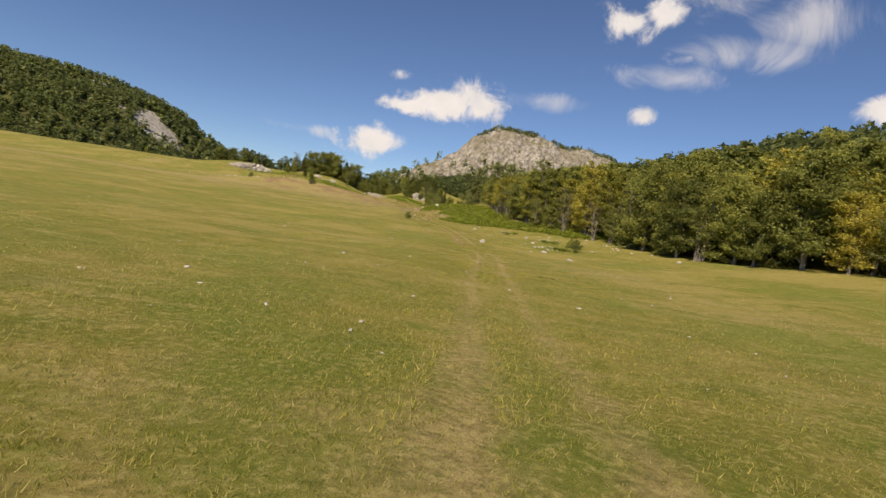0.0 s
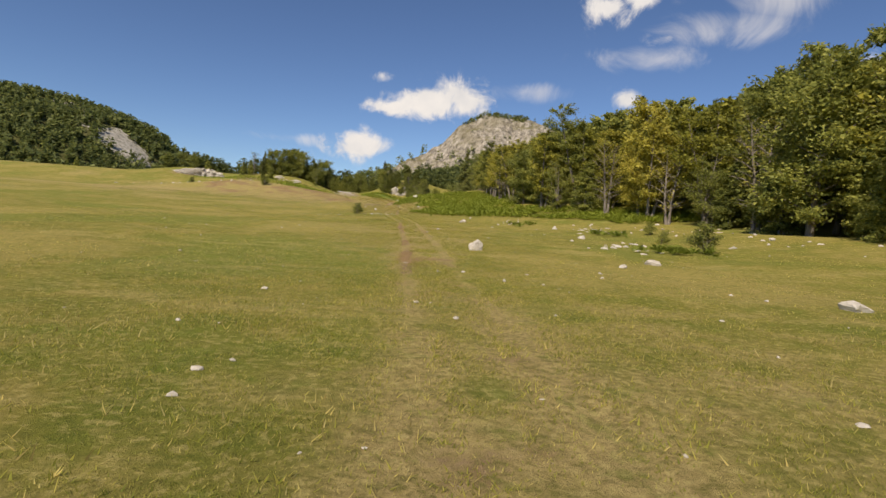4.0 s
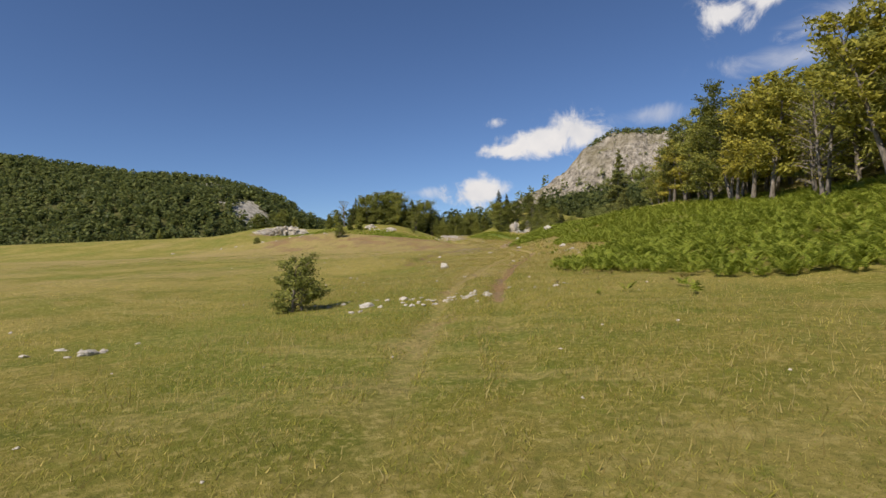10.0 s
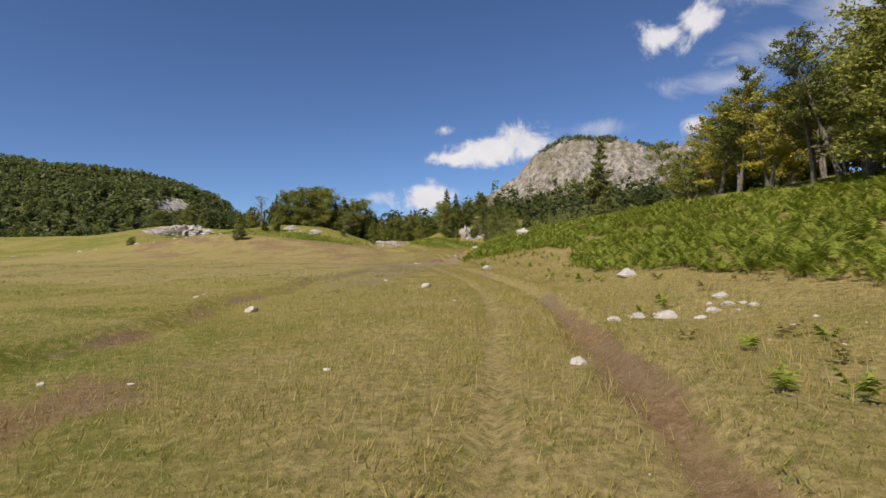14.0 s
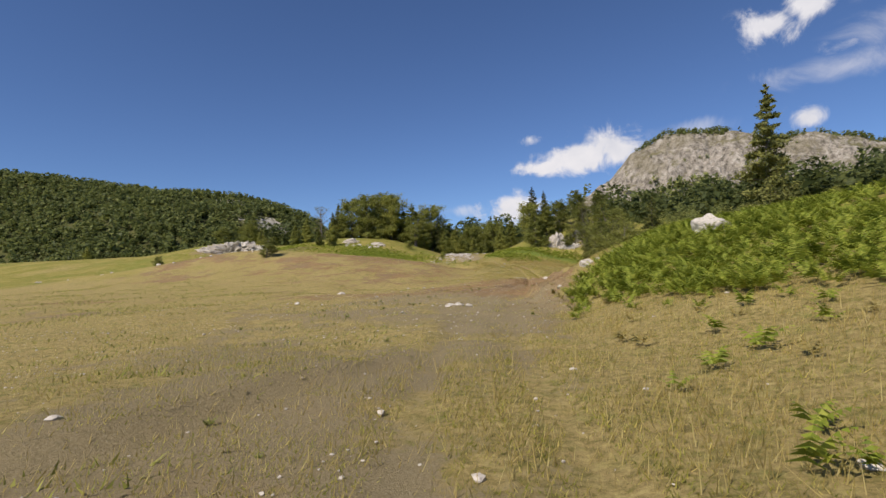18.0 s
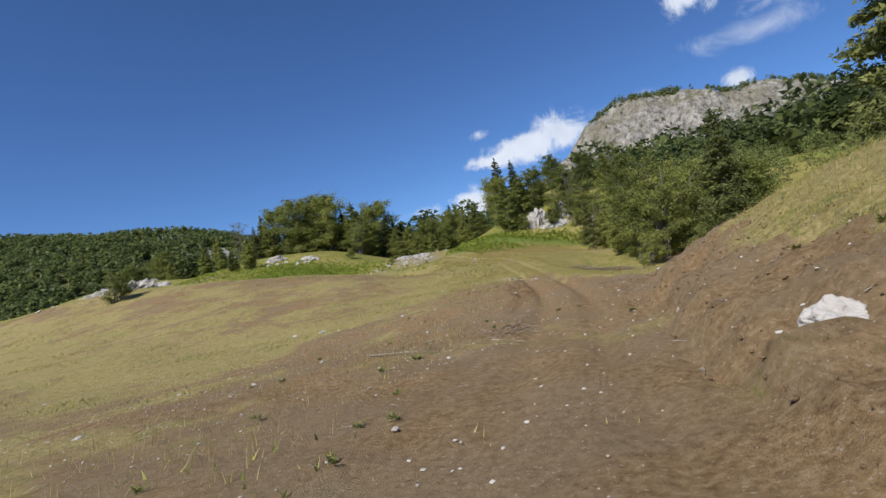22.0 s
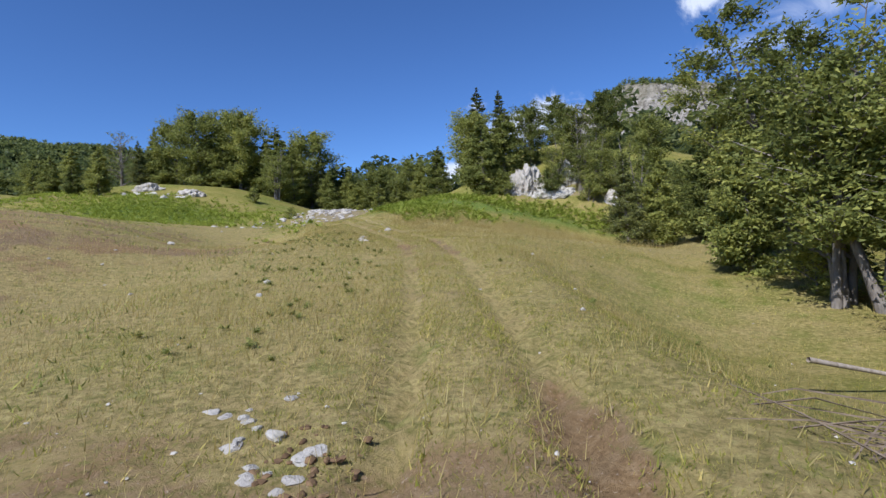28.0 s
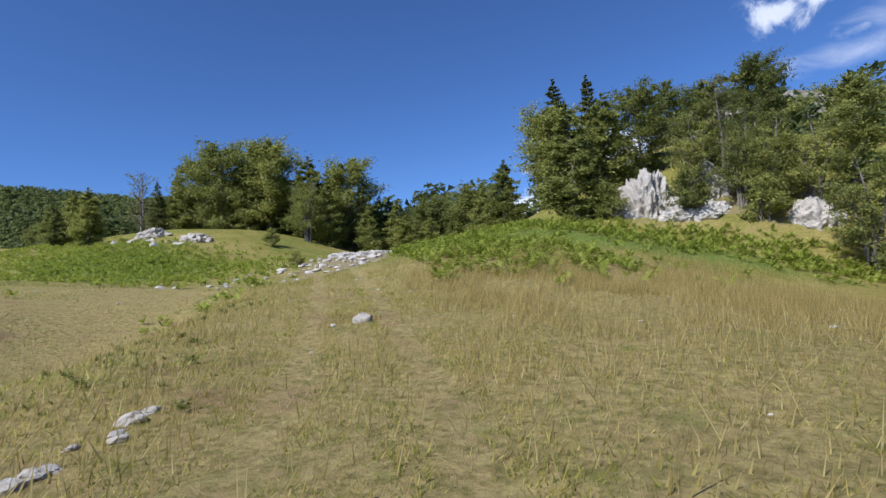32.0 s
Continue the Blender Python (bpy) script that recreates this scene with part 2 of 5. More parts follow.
def limestone_look(nt, b, gain=1.0, deep=0.02):
    co, info = node(nt, "ShaderNodeTexCoord"), node(nt, "ShaderNodeObjectInfo")
    moved = node(nt, "ShaderNodeVectorMath", operation="ADD")
    nt.links.new(co.outputs["Object"], moved.inputs[0])
    nt.links.new(calc(nt, "MULTIPLY", info.outputs["Random"], 61.0), moved.inputs[1])

    def grain(scale, detail, rough):
        t = node(nt, "ShaderNodeTexNoise", Scale=scale, Detail=detail, Roughness=rough)
        nt.links.new(moved.outputs[0], t.inputs["Vector"])
        return t.outputs["Fac"]
    n1, n2, n3 = grain(2.2, 6, 0.65), grain(9, 6, 0.7), grain(0.9, 3, 0.5)
    col = ramp_of(nt, n1, [(0.26, (0.36, 0.325, 0.275)), (0.42, (0.58, 0.54, 0.475)), (0.68, (0.72, 0.675, 0.60))])
    col = mixed(nt, calc(nt, "MULTIPLY", span(nt, n2, 0.54, 0.72), 0.6), col, (0.20, 0.175, 0.145))
    col = mixed(nt, calc(nt, "MULTIPLY", info.outputs["Random"], 0.35), col, (0.62, 0.53, 0.45))
    col = mixed(nt, calc(nt, "MULTIPLY", span(nt, n3, 0.57, 0.72), 0.5), col, (0.36, 0.33, 0.25))
    col = mixed(nt, 1.0, col, (gain, gain, gain), "MULTIPLY")
    nt.links.new(col, b.inputs["Base Color"])
    bumped(nt, b, calc(nt, "ADD", n1, calc(nt, "MULTIPLY", n2, 0.6)), 0.9, deep)


def cliff_look(nt, b):
    n1, n2 = noise_tex(nt, 0.05, 7, 0.7, stretch=(1, 1, 0.35)), noise_tex(nt, 0.22, 6, 0.7, stretch=(1, 1, 0.5))
    n3 = noise_tex(nt, 0.02, 4, 0.6)
    n4 = noise_tex(nt, 0.55, 6, 0.75, stretch=(1, 1, 0.45))
    col = ramp_of(nt, n2, [(0.34, (0.10, 0.088, 0.07)), (0.5, (0.33, 0.295, 0.245)), (0.66, (0.52, 0.475, 0.41))])
    col = mixed(nt, calc(nt, "MULTIPLY", span(nt, n4, 0.52, 0.66), 0.75), col, (0.085, 0.078, 0.06))
    col = mixed(nt, calc(nt, "MULTIPLY", span(nt, n4, 0.44, 0.34), 0.5), col, (0.58, 0.54, 0.47))
    geo = node(nt, "ShaderNodeNewGeometry")
    sp = node(nt, "ShaderNodeSeparateXYZ")
    nt.links.new(geo.outputs["True Normal"], sp.inputs[0])
    flat = calc(nt, "ADD", sp.outputs[2], calc(nt, "MULTIPLY", calc(nt, "SUBTRACT", n1, 0.5), 1.3))
    col = mixed(nt, calc(nt, "MULTIPLY", span(nt, flat, 0.72, 0.98), 0.8), col, (0.16, 0.15, 0.055))
    col = mixed(nt, calc(nt, "MULTIPLY", span(nt, n3, 0.52, 0.66), 0.5), col, (0.20, 0.175, 0.10))
    nt.links.new(col, b.inputs["Base Color"])
    bumped(nt, b, calc(nt, "ADD", n2, calc(nt, "MULTIPLY", n4, 0.5)), 1.0, 3.0)


def forest_floor_look(nt, b):
    at = node(nt, "ShaderNodeAttribute", attribute_name="cover")
    n1, n2 = noise_tex(nt, 0.2, 6, 0.7, stretch=(1, 1, 0.5)), noise_tex(nt, 0.05, 5, 0.6)
    green = ramp_of(nt, n2, [(0.3, (0.05, 0.06, 0.02)), (0.7, (0.11, 0.105, 0.04))])
    stone = ramp_of(nt, n1, [(0.32, (0.13, 0.12, 0.10)), (0.5, (0.34, 0.32, 0.28)), (0.72, (0.50, 0.47, 0.42))])
    rocky = span(nt, calc(nt, "ADD", at.outputs["Fac"], calc(nt, "MULTIPLY", calc(nt, "SUBTRACT", n1, 0.5), 2.2)), 0.40, 0.62)
    nt.links.new(mixed(nt, rocky, green, stone), b.inputs["Base Color"])
    bumped(nt, b, n1, 0.8, 2.0)


def bark_look(nt, b):
    n = noise_tex(nt, 6, 5, 0.6, stretch=(1, 1, 0.3))
    nt.links.new(ramp_of(nt, n, [(0.3, (0.10, 0.085, 0.07)), (0.6, (0.24, 0.21, 0.18)), (0.8, (0.38, 0.35, 0.31))]), b.inputs["Base Color"])
    bumped(nt, b, n, 0.6, 0.03)


def wood_look(nt, b):
    n = noise_tex(nt, 14, 4, 0.6, stretch=(1, 1, 0.2))
    nt.links.new(ramp_of(nt, n, [(0.3, (0.20, 0.16, 0.12)), (0.7, (0.42, 0.36, 0.29))]), b.inputs["Base Color"])
    bumped(nt, b, n, 0.5, 0.01)


def leaf_material(name, dark, mid, light, autumn=0.0, thin=0.45):
    def build(nt, b):
        geo, info = node(nt, "ShaderNodeNewGeometry"), node(nt, "ShaderNodeObjectInfo")
        col = ramp_of(nt, geo.outputs["Random Per Island"], [(0.0, dark), (0.55, mid), (1.0, light)])
        hue = node(nt, "ShaderNodeHueSaturation")
        nt.links.new(col, hue.inputs["Color"])
        nt.links.new(calc(nt, "ADD", calc(nt, "MULTIPLY", info.outputs["Random"], -0.018 - autumn), 0.508), hue.inputs["Hue"])
        nt.links.new(calc(nt, "ADD", calc(nt, "MULTIPLY", info.outputs["Random"], 0.75), 0.72), hue.inputs["Value"])
        nt.links.new(hue.outputs[0], b.inputs["Base Color"])
        tr = node(nt, "ShaderNodeBsdfTranslucent")
        nt.links.new(hue.outputs[0], tr.inputs["Color"])
        mx = node(nt, "ShaderNodeMixShader", Fac=thin)
        nt.links.new(b.outputs[0], mx.inputs[1])
        nt.links.new(tr.outputs[0], mx.inputs[2])
        nt.links.new(mx.outputs[0], nt.nodes["Material Output"].inputs[0])
    return material(name, build, 0.6, 0.25)


GROUND = material("meadow_ground", ground_look, 0.95, 0.1)
ROCK = material("limestone", lambda nt, b: limestone_look(nt, b, 0.80, 0.035), 0.9, 0.2)
CRAG_ROCK = material("weathered_limestone", lambda nt, b: limestone_look(nt, b, 0.84, 0.14), 0.9, 0.2)
CLIFF = material("cliff_limestone", cliff_look, 0.95, 0.1)
FOREST_FLOOR = material("forest_floor", forest_floor_look, 0.95, 0.1)
BARK = material("bark", bark_look, 0.9, 0.2)
DEADWOOD = material("weathered_wood", wood_look, 0.85, 0.2)
BRUSH = material("dry_brushwood", lambda nt, b: nt.links.new(ramp_of(nt, noise_tex(nt, 8, 4), [(0.3, (0.10, 0.075, 0.05)), (0.7, (0.26, 0.20, 0.14))]), b.inputs["Base Color"]), 0.9, 0.1)
LEAF = leaf_material("beech_leaf", (0.11, 0.13, 0.03), (0.215, 0.235, 0.055), (0.36, 0.36, 0.088))
LEAF_DEEP = leaf_material("fir_needle", (0.07, 0.083, 0.028), (0.135, 0.15, 0.044), (0.23, 0.235, 0.065))
LEAF_GOLD = leaf_material("turning_leaf", (0.16, 0.16, 0.028), (0.31, 0.305, 0.05), (0.47, 0.43, 0.075), 0.008)
FAR_LEAF = leaf_material("far_leaf", (0.085, 0.11, 0.04), (0.16, 0.19, 0.06), (0.26, 0.28, 0.085))
FERN = leaf_material("bracken_frond", (0.15, 0.20, 0.026), (0.27, 0.325, 0.04), (0.40, 0.42, 0.075))
BLADE = leaf_material("grass_blade", (0.20, 0.23, 0.035), (0.39, 0.37, 0.07), (0.64, 0.53, 0.19), 0.0, 0.62)
STRAW = leaf_material("straw_blade", (0.36, 0.28, 0.09), (0.54, 0.42, 0.15), (0.70, 0.58, 0.26), 0.0, 0.6)
SOIL = material("crumbled_earth", lambda nt, b: nt.links.new(ramp_of(nt, noise_tex(nt, 12, 4), [(0.3, (0.09, 0.055, 0.03)), (0.7, (0.24, 0.155, 0.085))]), b.inputs["Base Color"]), 0.95, 0.1)


# ---- building helpers ----
def mesh_of(name, verts, faces, mat, smooth=False):
    me = bpy.data.meshes.new(name)
    verts = np.asarray(verts, np.float32)
    faces = np.asarray(faces, np.int32)
    n, k = faces.shape
    me.vertices.add(len(verts))
    me.vertices.foreach_set("co", verts.ravel())
    me.loops.add(n * k)
    me.loops.foreach_set("vertex_index", faces.ravel())
    me.polygons.add(n)
    me.polygons.foreach_set("loop_start", np.arange(0, n * k, k, dtype=np.int32))
    me.polygons.foreach_set("use_smooth", np.full(n, smooth))
    me.update(calc_edges=True)
    me.materials.append(mat)
    return me


def part(name, me, parent, label=""):
    ob = new(name, me)
    ob.parent = parent
    return tagged(ob, label)


def value_noise(x, y, cell, seed=0):
    """Smooth noise in -1..1 on a plane."""
    u, v = np.asarray(x) / cell, np.asarray(y) / cell
    i, j = np.floor(u).astype(np.int64), np.floor(v).astype(np.int64)
    fu, fv = u - i, v - j
    fu, fv = fu * fu * (3 - 2 * fu), fv * fv * (3 - 2 * fv)

    def lattice(a, b):
        h = (a * 374761393 + b * 668265263 + seed * 974634777) & 0x7FFFFFFF
        h = ((h ^ (h >> 13)) * 1274126177) & 0x7FFFFFFF
        return ((h ^ (h >> 16)) & 0xFFFF) / 32767.5 - 1
    return (lattice(i, j) * (1 - fu) + lattice(i + 1, j) * fu) * (1 - fv) + (lattice(i, j + 1) * (1 - fu) + lattice(i + 1, j + 1) * fu) * fv


def fbm(x, y, cell, octaves=4, seed=0, gain=0.5):
    total, amp = 0, 1
    for o in range(octaves):
        total = total + amp * value_noise(x, y, cell / 2 ** o, seed + o)
        amp *= gain
    return total


# ---- the lie of the land ----
LINE_Y = [-60, 0, 10, 21, 34, 47, 57, 67, 78, 88, 98, 108, 116, 123, 130, 144, 152, 159, 166, 174, 181, 188, 194, 200, 205, 211, 216, 226, 231, 235, 242, 250, 257, 268, 279, 292, 330]
LINE_X = [-3, 0, .7, 1.3, 2.4, 3.5, 3.5, 2.7, 1.4, .5, -.6, -2.7, -4.2, -5.2, -5.5, -5.6, -6.4, -7.8, -9.7, -11.7, -12.9, -14.2, -14.9, -15.3, -15.1, -15.1, -15.5, -17, -17.9, -19.2, -20.9, -25, -29.5, -36, -40.5, -49, -62]
LINE_Z = [-1.0, -1.65, -2.05, -2.35, -2.6, -2.72, -2.75, -2.48, -2.13, -1.99, -1.87, -1.48, -1.2, -0.92, -0.72, -0.14, 0.0, 0.28, 0.6, 0.76, 0.91, 0.89, 1.1, 1.27, 1.12, 1.18, 1.3, 1.46, 1.68, 2.1, 2.7, 3.15, 3.7, 4.5, 5.7, 6.4, 6.0]


def eased(y, ys, vs, w=3.0):
    return sum(np.interp(y + o * w, ys, vs) for o in (-1.5, -0.75, 0, 0.75, 1.5)) / 5


def line_x(y):
    return eased(y, LINE_Y, LINE_X)


def hump(x, y, cx, cy, rx, ry, turn=0.0):
    c, s = math.cos(radians(turn)), math.sin(radians(turn))
    u, v = ((x - cx) * c + (y - cy) * s) / rx, (-(x - cx) * s + (y - cy) * c) / ry
    return np.exp(-(u * u + v * v))


def step(v, a, b):
    t = np.clip((v - a) / (b - a), 0, 1)
    return t * t * (3 - 2 * t)


def ground_z(x, y):
    x, y = np.asarray(x, float), np.asarray(y, float)
    d = x - line_x(y)
    z = eased(y, LINE_Y, LINE_Z)
    # the rise on the sunny side
    ys = [-60, 0, 60, 84, 98, 112, 124, 135, 150, 165, 178, 187, 198, 208, 212, 217, 222, 230, 238, 252, 268, 290, 330]
    start = eased(y, ys, [14, 13, 11, 12, 10, 9, 6, 4, 2.4, 2.2, 2.0, 1.7, 1.6, 2.0, 3, 4, 4, 4, 4, 5, 8, 10, 12])
    slope = eased(y, ys, [.05, .06, .10, .07, .08, .11, .16, .20, .22, .23, .28, .36, .50, .58, .46, .14, .0, -.14, -.24, -.10, .05, .10, .10], 2.0)
    cap = eased(y, ys, [9, 9, 11, 12, 13, 13, 13, 13, 13, 13, 9, 5, 3.4, 3.5, 2.9, 1.4, 1.2, 2, 3.4, 3, 5, 9, 9], 3.0)
    e = np.maximum(d - start, 0)
    e = e * e / (e + 1.2)
    rise = slope * e
    z = z + cap * np.tanh(rise / cap)
    # the far sunny hillside, wooded
    z = z + 22 * step(d, 30, 140) * step(y, 20, 90) * (1 - step(y, 190, 260)) + 9 * step(d, 25, 120) * (1 - step(y, 20, 90))
    # the shaded side: flat, then a broad rise with knolls
    l = np.maximum(-d - 30, 0)
    z = z + 0.012 * np.minimum(l, 200) + 4.6 * step(y, 236, 300) * step(-x, 44, 70) * (1 - step(-x, 260, 500))
    z = z - 0.4 * hump(x, y, -14, 110, 9, 22) - 0.75 * hump(x, y, -28, 215, 10, 12)
    z = z + 3.2 * hump(x, y, -80, 300, 22, 20) + 3.6 * hump(x, y, -120, 300, 18, 14) + 2.0 * hump(x, y, -70, 246, 26, 9, 8)
    z = z + 6.4 * hump(x, y, -14, 294, 15, 12) + 0.9 * hump(x, y, -27, 262, 6, 8)
    # the land climbs behind the saddle towards the rocky hill
    z = z + 0.10 * np.clip(y - 315, 0, 400) * step(x, -90, 20) - 9 * step(y, 320, 420) * (1 - step(x, -90, 0))
    # a heath rise before the knolls
    z = z + 2.9 * hump(x, y, -70, 240, 32, 17, 6) + 1.1 * hump(x, y, -40, 236, 14, 16) * step(-d, 7, 15)
    # the ferny brow by the saddle, and the ground falling away towards the gully
    z = z + 1.7 * hump(x, y, -27, 272, 6, 9) + 1.0 * hump(x, y, -42, 282, 9, 9) - 4.4 * hump(x, y, -5, 272, 9, 7) - 1.6 * hump(x, y, -12, 262, 5, 7)
    z = z - (1.5 * hump(x, y, -13, 236, 4.5, 9) + 0.8 * hump(x, y, -6, 225, 6, 8)) * step(d, 2, 4.5)
    z = z - 1.6 * hump(x, y, -34, 251, 7, 8) * step(-d, 3, 7) + 0.6 * hump(x, y, -52, 262, 10, 6)
    z = z - 1.0 * hump(x, y, -71, 289, 12, 8) - 2.0 * hump(x, y, -105, 290, 14, 9)
    near = np.exp(-(d / 9.0) ** 2)
    z = z + 0.16 * fbm(x, y, 9.0, 3, 5) * (1 - 0.6 * near) + 0.05 * fbm(x, y, 2.2, 2, 9)
    # a low scarp of turf along the shaded side of the track
    z = z + 0.24 * step(scarp_x(y) - x, -0.12, 0.16) * step(y, 131, 137) * (1 - step(y, 168, 174)) * (1 - step(scarp_x(y) - x, 3, 9))
    # wheel ruts and the cut bank of the earth road
    rut = np.exp(-((np.abs(d - rut_shift(y)) - 0.78) / 0.20) ** 2)
    z = z - rut * eased(y, [0, 60, 110, 122, 150, 175, 200, 215, 226, 240, 300], [.02, .04, .05, .14, .10, .06, .06, .30, .26, .06, .05], 2.0)
    z = z + 0.45 * step(-d - eased(y, [210, 219, 224], [1.5, 1.75, 2.4], 1.0) + 0.16 * value_noise(y, y * 0, 0.9, 68), 0, 0.26) * hump(0, y, 0, 217, 1, 7) * (1 - step(-d, 8, 16))
    # the broken edge of turf beside the worn rut, and the dug bank of the earth road
    z = z + 0.17 * step(d - rut_shift(y) + 0.10 * value_noise(y, y * 0, 1.7, 61), 0.98, 1.22) * step(y, 116, 124) * (1 - step(y, 158, 172)) * (1 - step(d, 5, 12))
    lip = d - eased(y, [180, 190, 195, 198, 202, 206, 210], [2.4, 1.8, 1.7, 1.9, 2.1, 2.8, 3.3], 1.0) - 0.22 * value_noise(y, y * 0, 2.3, 62) - 0.16 * value_noise(y, y * 0, 0.8, 63)
    z = z + 0.36 * step(lip, -0.1, 0.24) * step(y, 178, 187) * (1 - step(y, 208, 214)) * (1 - step(d, 7, 13))
    dug = step(lip, -0.25, 0.15) * (1 - step(lip, 2.2, 4.0)) * step(y, 179, 187) * (1 - step(y, 210, 215))
    z = z + dug * (0.20 * fbm(x, y, 0.8, 3, 64) - 0.16 * np.abs(fbm(x, y, 0.5, 2, 66)))
    z = z - 0.10 * np.abs(fbm(x, y, 1.1, 3, 21)) * road_bare(d, y)
    z = z - 0.05 * road_bare(d, y) * step(y, 196, 202) * np.abs(value_noise(d * 1.0, y * 0.06, 0.55, 65))
    return z


def scarp_x(y):
    return eased(y, [130, 136, 142, 150, 158, 164, 167, 172], [-10.8, -11.4, -12.5, -13.6, -14.8, -14.4, -13.3, -12.2], 1.0) + 0.35 * value_noise(y, y * 0, 2.7, 69) + 0.15 * value_noise(y, y * 0, 0.8, 70)


def rut_shift(y):
    return eased(y, [0, 45, 57, 68, 84, 92, 100, 112, 122, 130, 142, 155, 160, 168, 300], [.95, .5, -.7, -.45, -.35, -.2, 0, .2, .2, .5, .6, .75, .55, .2, 0])


def road_bare(d, y):
    """How bare the earth of the broad road is, 0 to 1."""
    ys = [168, 174, 182, 190, 200, 205, 209, 214, 217.5, 220, 227, 231]
    left = eased(y, ys, [1, 6, 13, 15, 14, 13, 12, 11, 10, 9, 4.5, 1.2])
    right = eased(y, ys, [1.2, 2.2, 3.0, 3.5, 3.7, 4.2, 5.6, 5.6, 1.6, 1.0, 1.0, .8], 1.5) + 0.7 * fbm(d, y, 1.6, 2, 74)
    return step(y, 164, 176) * (1 - step(y, 222, 231)) * step(d, -left - 2.5, -left + 1.5) * (1 - step(d, right - 0.6, right + 0.8))


def gz(x, y):
    return float(ground_z(np.array([x]), np.array([y]))[0])


def axis_lines(stops):
    out = [stops[0][0]]
    for (a, w), (b, w2) in zip(stops, stops[1:]):
        n = max(1, int(round((b - a) / ((w + w2) / 2))))
        t = np.linspace(0, 1, n + 1)[1:]
        out += list(a + (b - a) * t)
    return np.array(out)


def build_ground():
    xs = axis_lines([(-2600, 220), (-600, 40), (-180, 5), (-60, 1.6), (-34, 0.6), (-22, 0.24), (-7, 0.24), (-1, 0.26), (2, 0.5), (14, 0.5), (34, 1.0), (80, 4), (300, 25), (2600, 220)])
    ys = axis_lines([(-900, 120), (-60, 6), (-8, 1.2), (0, 0.8), (60, 0.7), (140, 0.6), (170, 0.5), (182, 0.26), (226, 0.30), (262, 0.6), (300, 1.2), (360, 4), (800, 30), (3600, 260)])
    X, Y = np.meshgrid(xs, ys)
    x, y = X.ravel(), Y.ravel()
    z = ground_z(x, y)
    nx, ny = len(xs), len(ys)
    i = np.arange(nx * ny).reshape(ny, nx)
    faces = np.stack([i[:-1, :-1], i[:-1, 1:], i[1:, 1:], i[1:, :-1]], -1).reshape(-1, 4)
    me = mesh_of("ground", np.stack([x, y, z], -1), faces, GROUND, True)
    d = x - line_x(y)
    off = np.abs(d - rut_shift(y)) - 0.78
    strength = eased(y, [0, 25, 45, 60, 100, 115, 122, 150, 165, 178, 224, 232, 262, 275, 300], [.30, .32, .30, .46, .40, .44, .62, .66, .72, .7, .7, .44, .34, .5, .5])
    ruts = np.exp(-(off / np.where(y > 150, 0.42, 0.28)) ** 2) * strength * np.where((d > rut_shift(y)) & (y > 112) & (y < 150), 2.2, np.where((y > 112) & (y < 150), 0.7, np.where((y > 54) & (y < 97), np.where(d > rut_shift(y), np.where((y > 73) & (y < 81), 1.5, 0.6), 1.9), 1.0)))
    patchy = np.clip(0.62 + 0.75 * fbm(y + 40 * np.sign(d), d * 0.4, 6.5, 3, 67), 0.12, 1.25) * np.where((y > 94) & (y < 117), 0.45, 1.0)
    patchy = np.where(y < 50, np.maximum(patchy, 0.8), patchy)
    ruts = ruts * np.where(((y > 117) & (y < 150) & (d > rut_shift(y))) | ((y > 68) & (y < 93) & (d < rut_shift(y))) | ((y > 73) & (y < 83)), 1.0, patchy)
    ruts = np.maximum(ruts, 0.30 * np.exp(-(d / 1.5) ** 4) * step(y, 20, 60))
    scuffs = 0.42 * hump(x, y, -10.4, 138, 2.0, 5) + 0.34 * hump(x, y, -12, 154, 2.2, 10) + 0.72 * hump(x, y, -12.4, 166, 1.9, 7) + 0.55 * hump(x, y, -17, 172, 5, 7)
    scuffs = scuffs + 0.8 * hump(x, y, 2.2, 59.8, 0.45, 1.7, 12) + 0.5 * hump(x, y, -3.8, 97.8, 0.6, 0.7) + 0.62 * hump(x, y, -1.5, 99.4, 0.3, 2.6, 16) + 0.3 * hump(x, y, 5.4, 28.2, 0.7, 0.8)
    scuffs = scuffs + (0.38 + 0.4 * value_noise(x, y, 1.6, 72)) * np.exp(-((scarp_x(y) - x + 0.12) / 0.2) ** 2) * step(y, 131, 137) * (1 - step(y, 168, 174))
    heath = hump(x, y, -70, 238, 46, 20, 8) * (0.30 + 0.55 * fbm(x, y, 9, 3, 46)) + hump(x, y, -34, 232, 13, 20) * 0.14 + 0.44 * hump(x, y, -38, 196, 24, 44) * step(-d, 3, 8) * (0.8 + 0.5 * fbm(x, y, 7, 3, 45)) + 0.22 * hump(x, y, -36, 248, 9, 12)
    saddle = 0.8 * hump(x, y, -42, 281, 6, 11, 25) + 0.8 * hump(x, y, -35.5, 270, 2.4, 8, 25) + 0.6 * hump(x, y, -84, 280, 10, 5) + 0.7 * hump(x, y, -16, 280, 8, 4) + 0.55 * hump(x, y, -118, 286, 13, 6)
    dirt = np.clip(np.maximum.reduce([ruts, road_bare(d, y) * (0.60 + 0.20 * step(y, 184, 200) + 0.16 * np.exp(-(d / 1.6) ** 2) - 0.22 * step(-d, 3.0, 8) + 0.16 * step(d, 1.5, 3)), scuffs, heath, saddle]), 0, 1)
    dirt = dirt * np.where(y > 160, 1, 0.95)
    gravel = np.clip(0.55 * step(y, 140, 150) * (1 - step(y, 186, 200)) + 0.66 * hump(x, y, -17, 183, 4.0, 15, 14) + 1.1 * saddle , 0, 1)
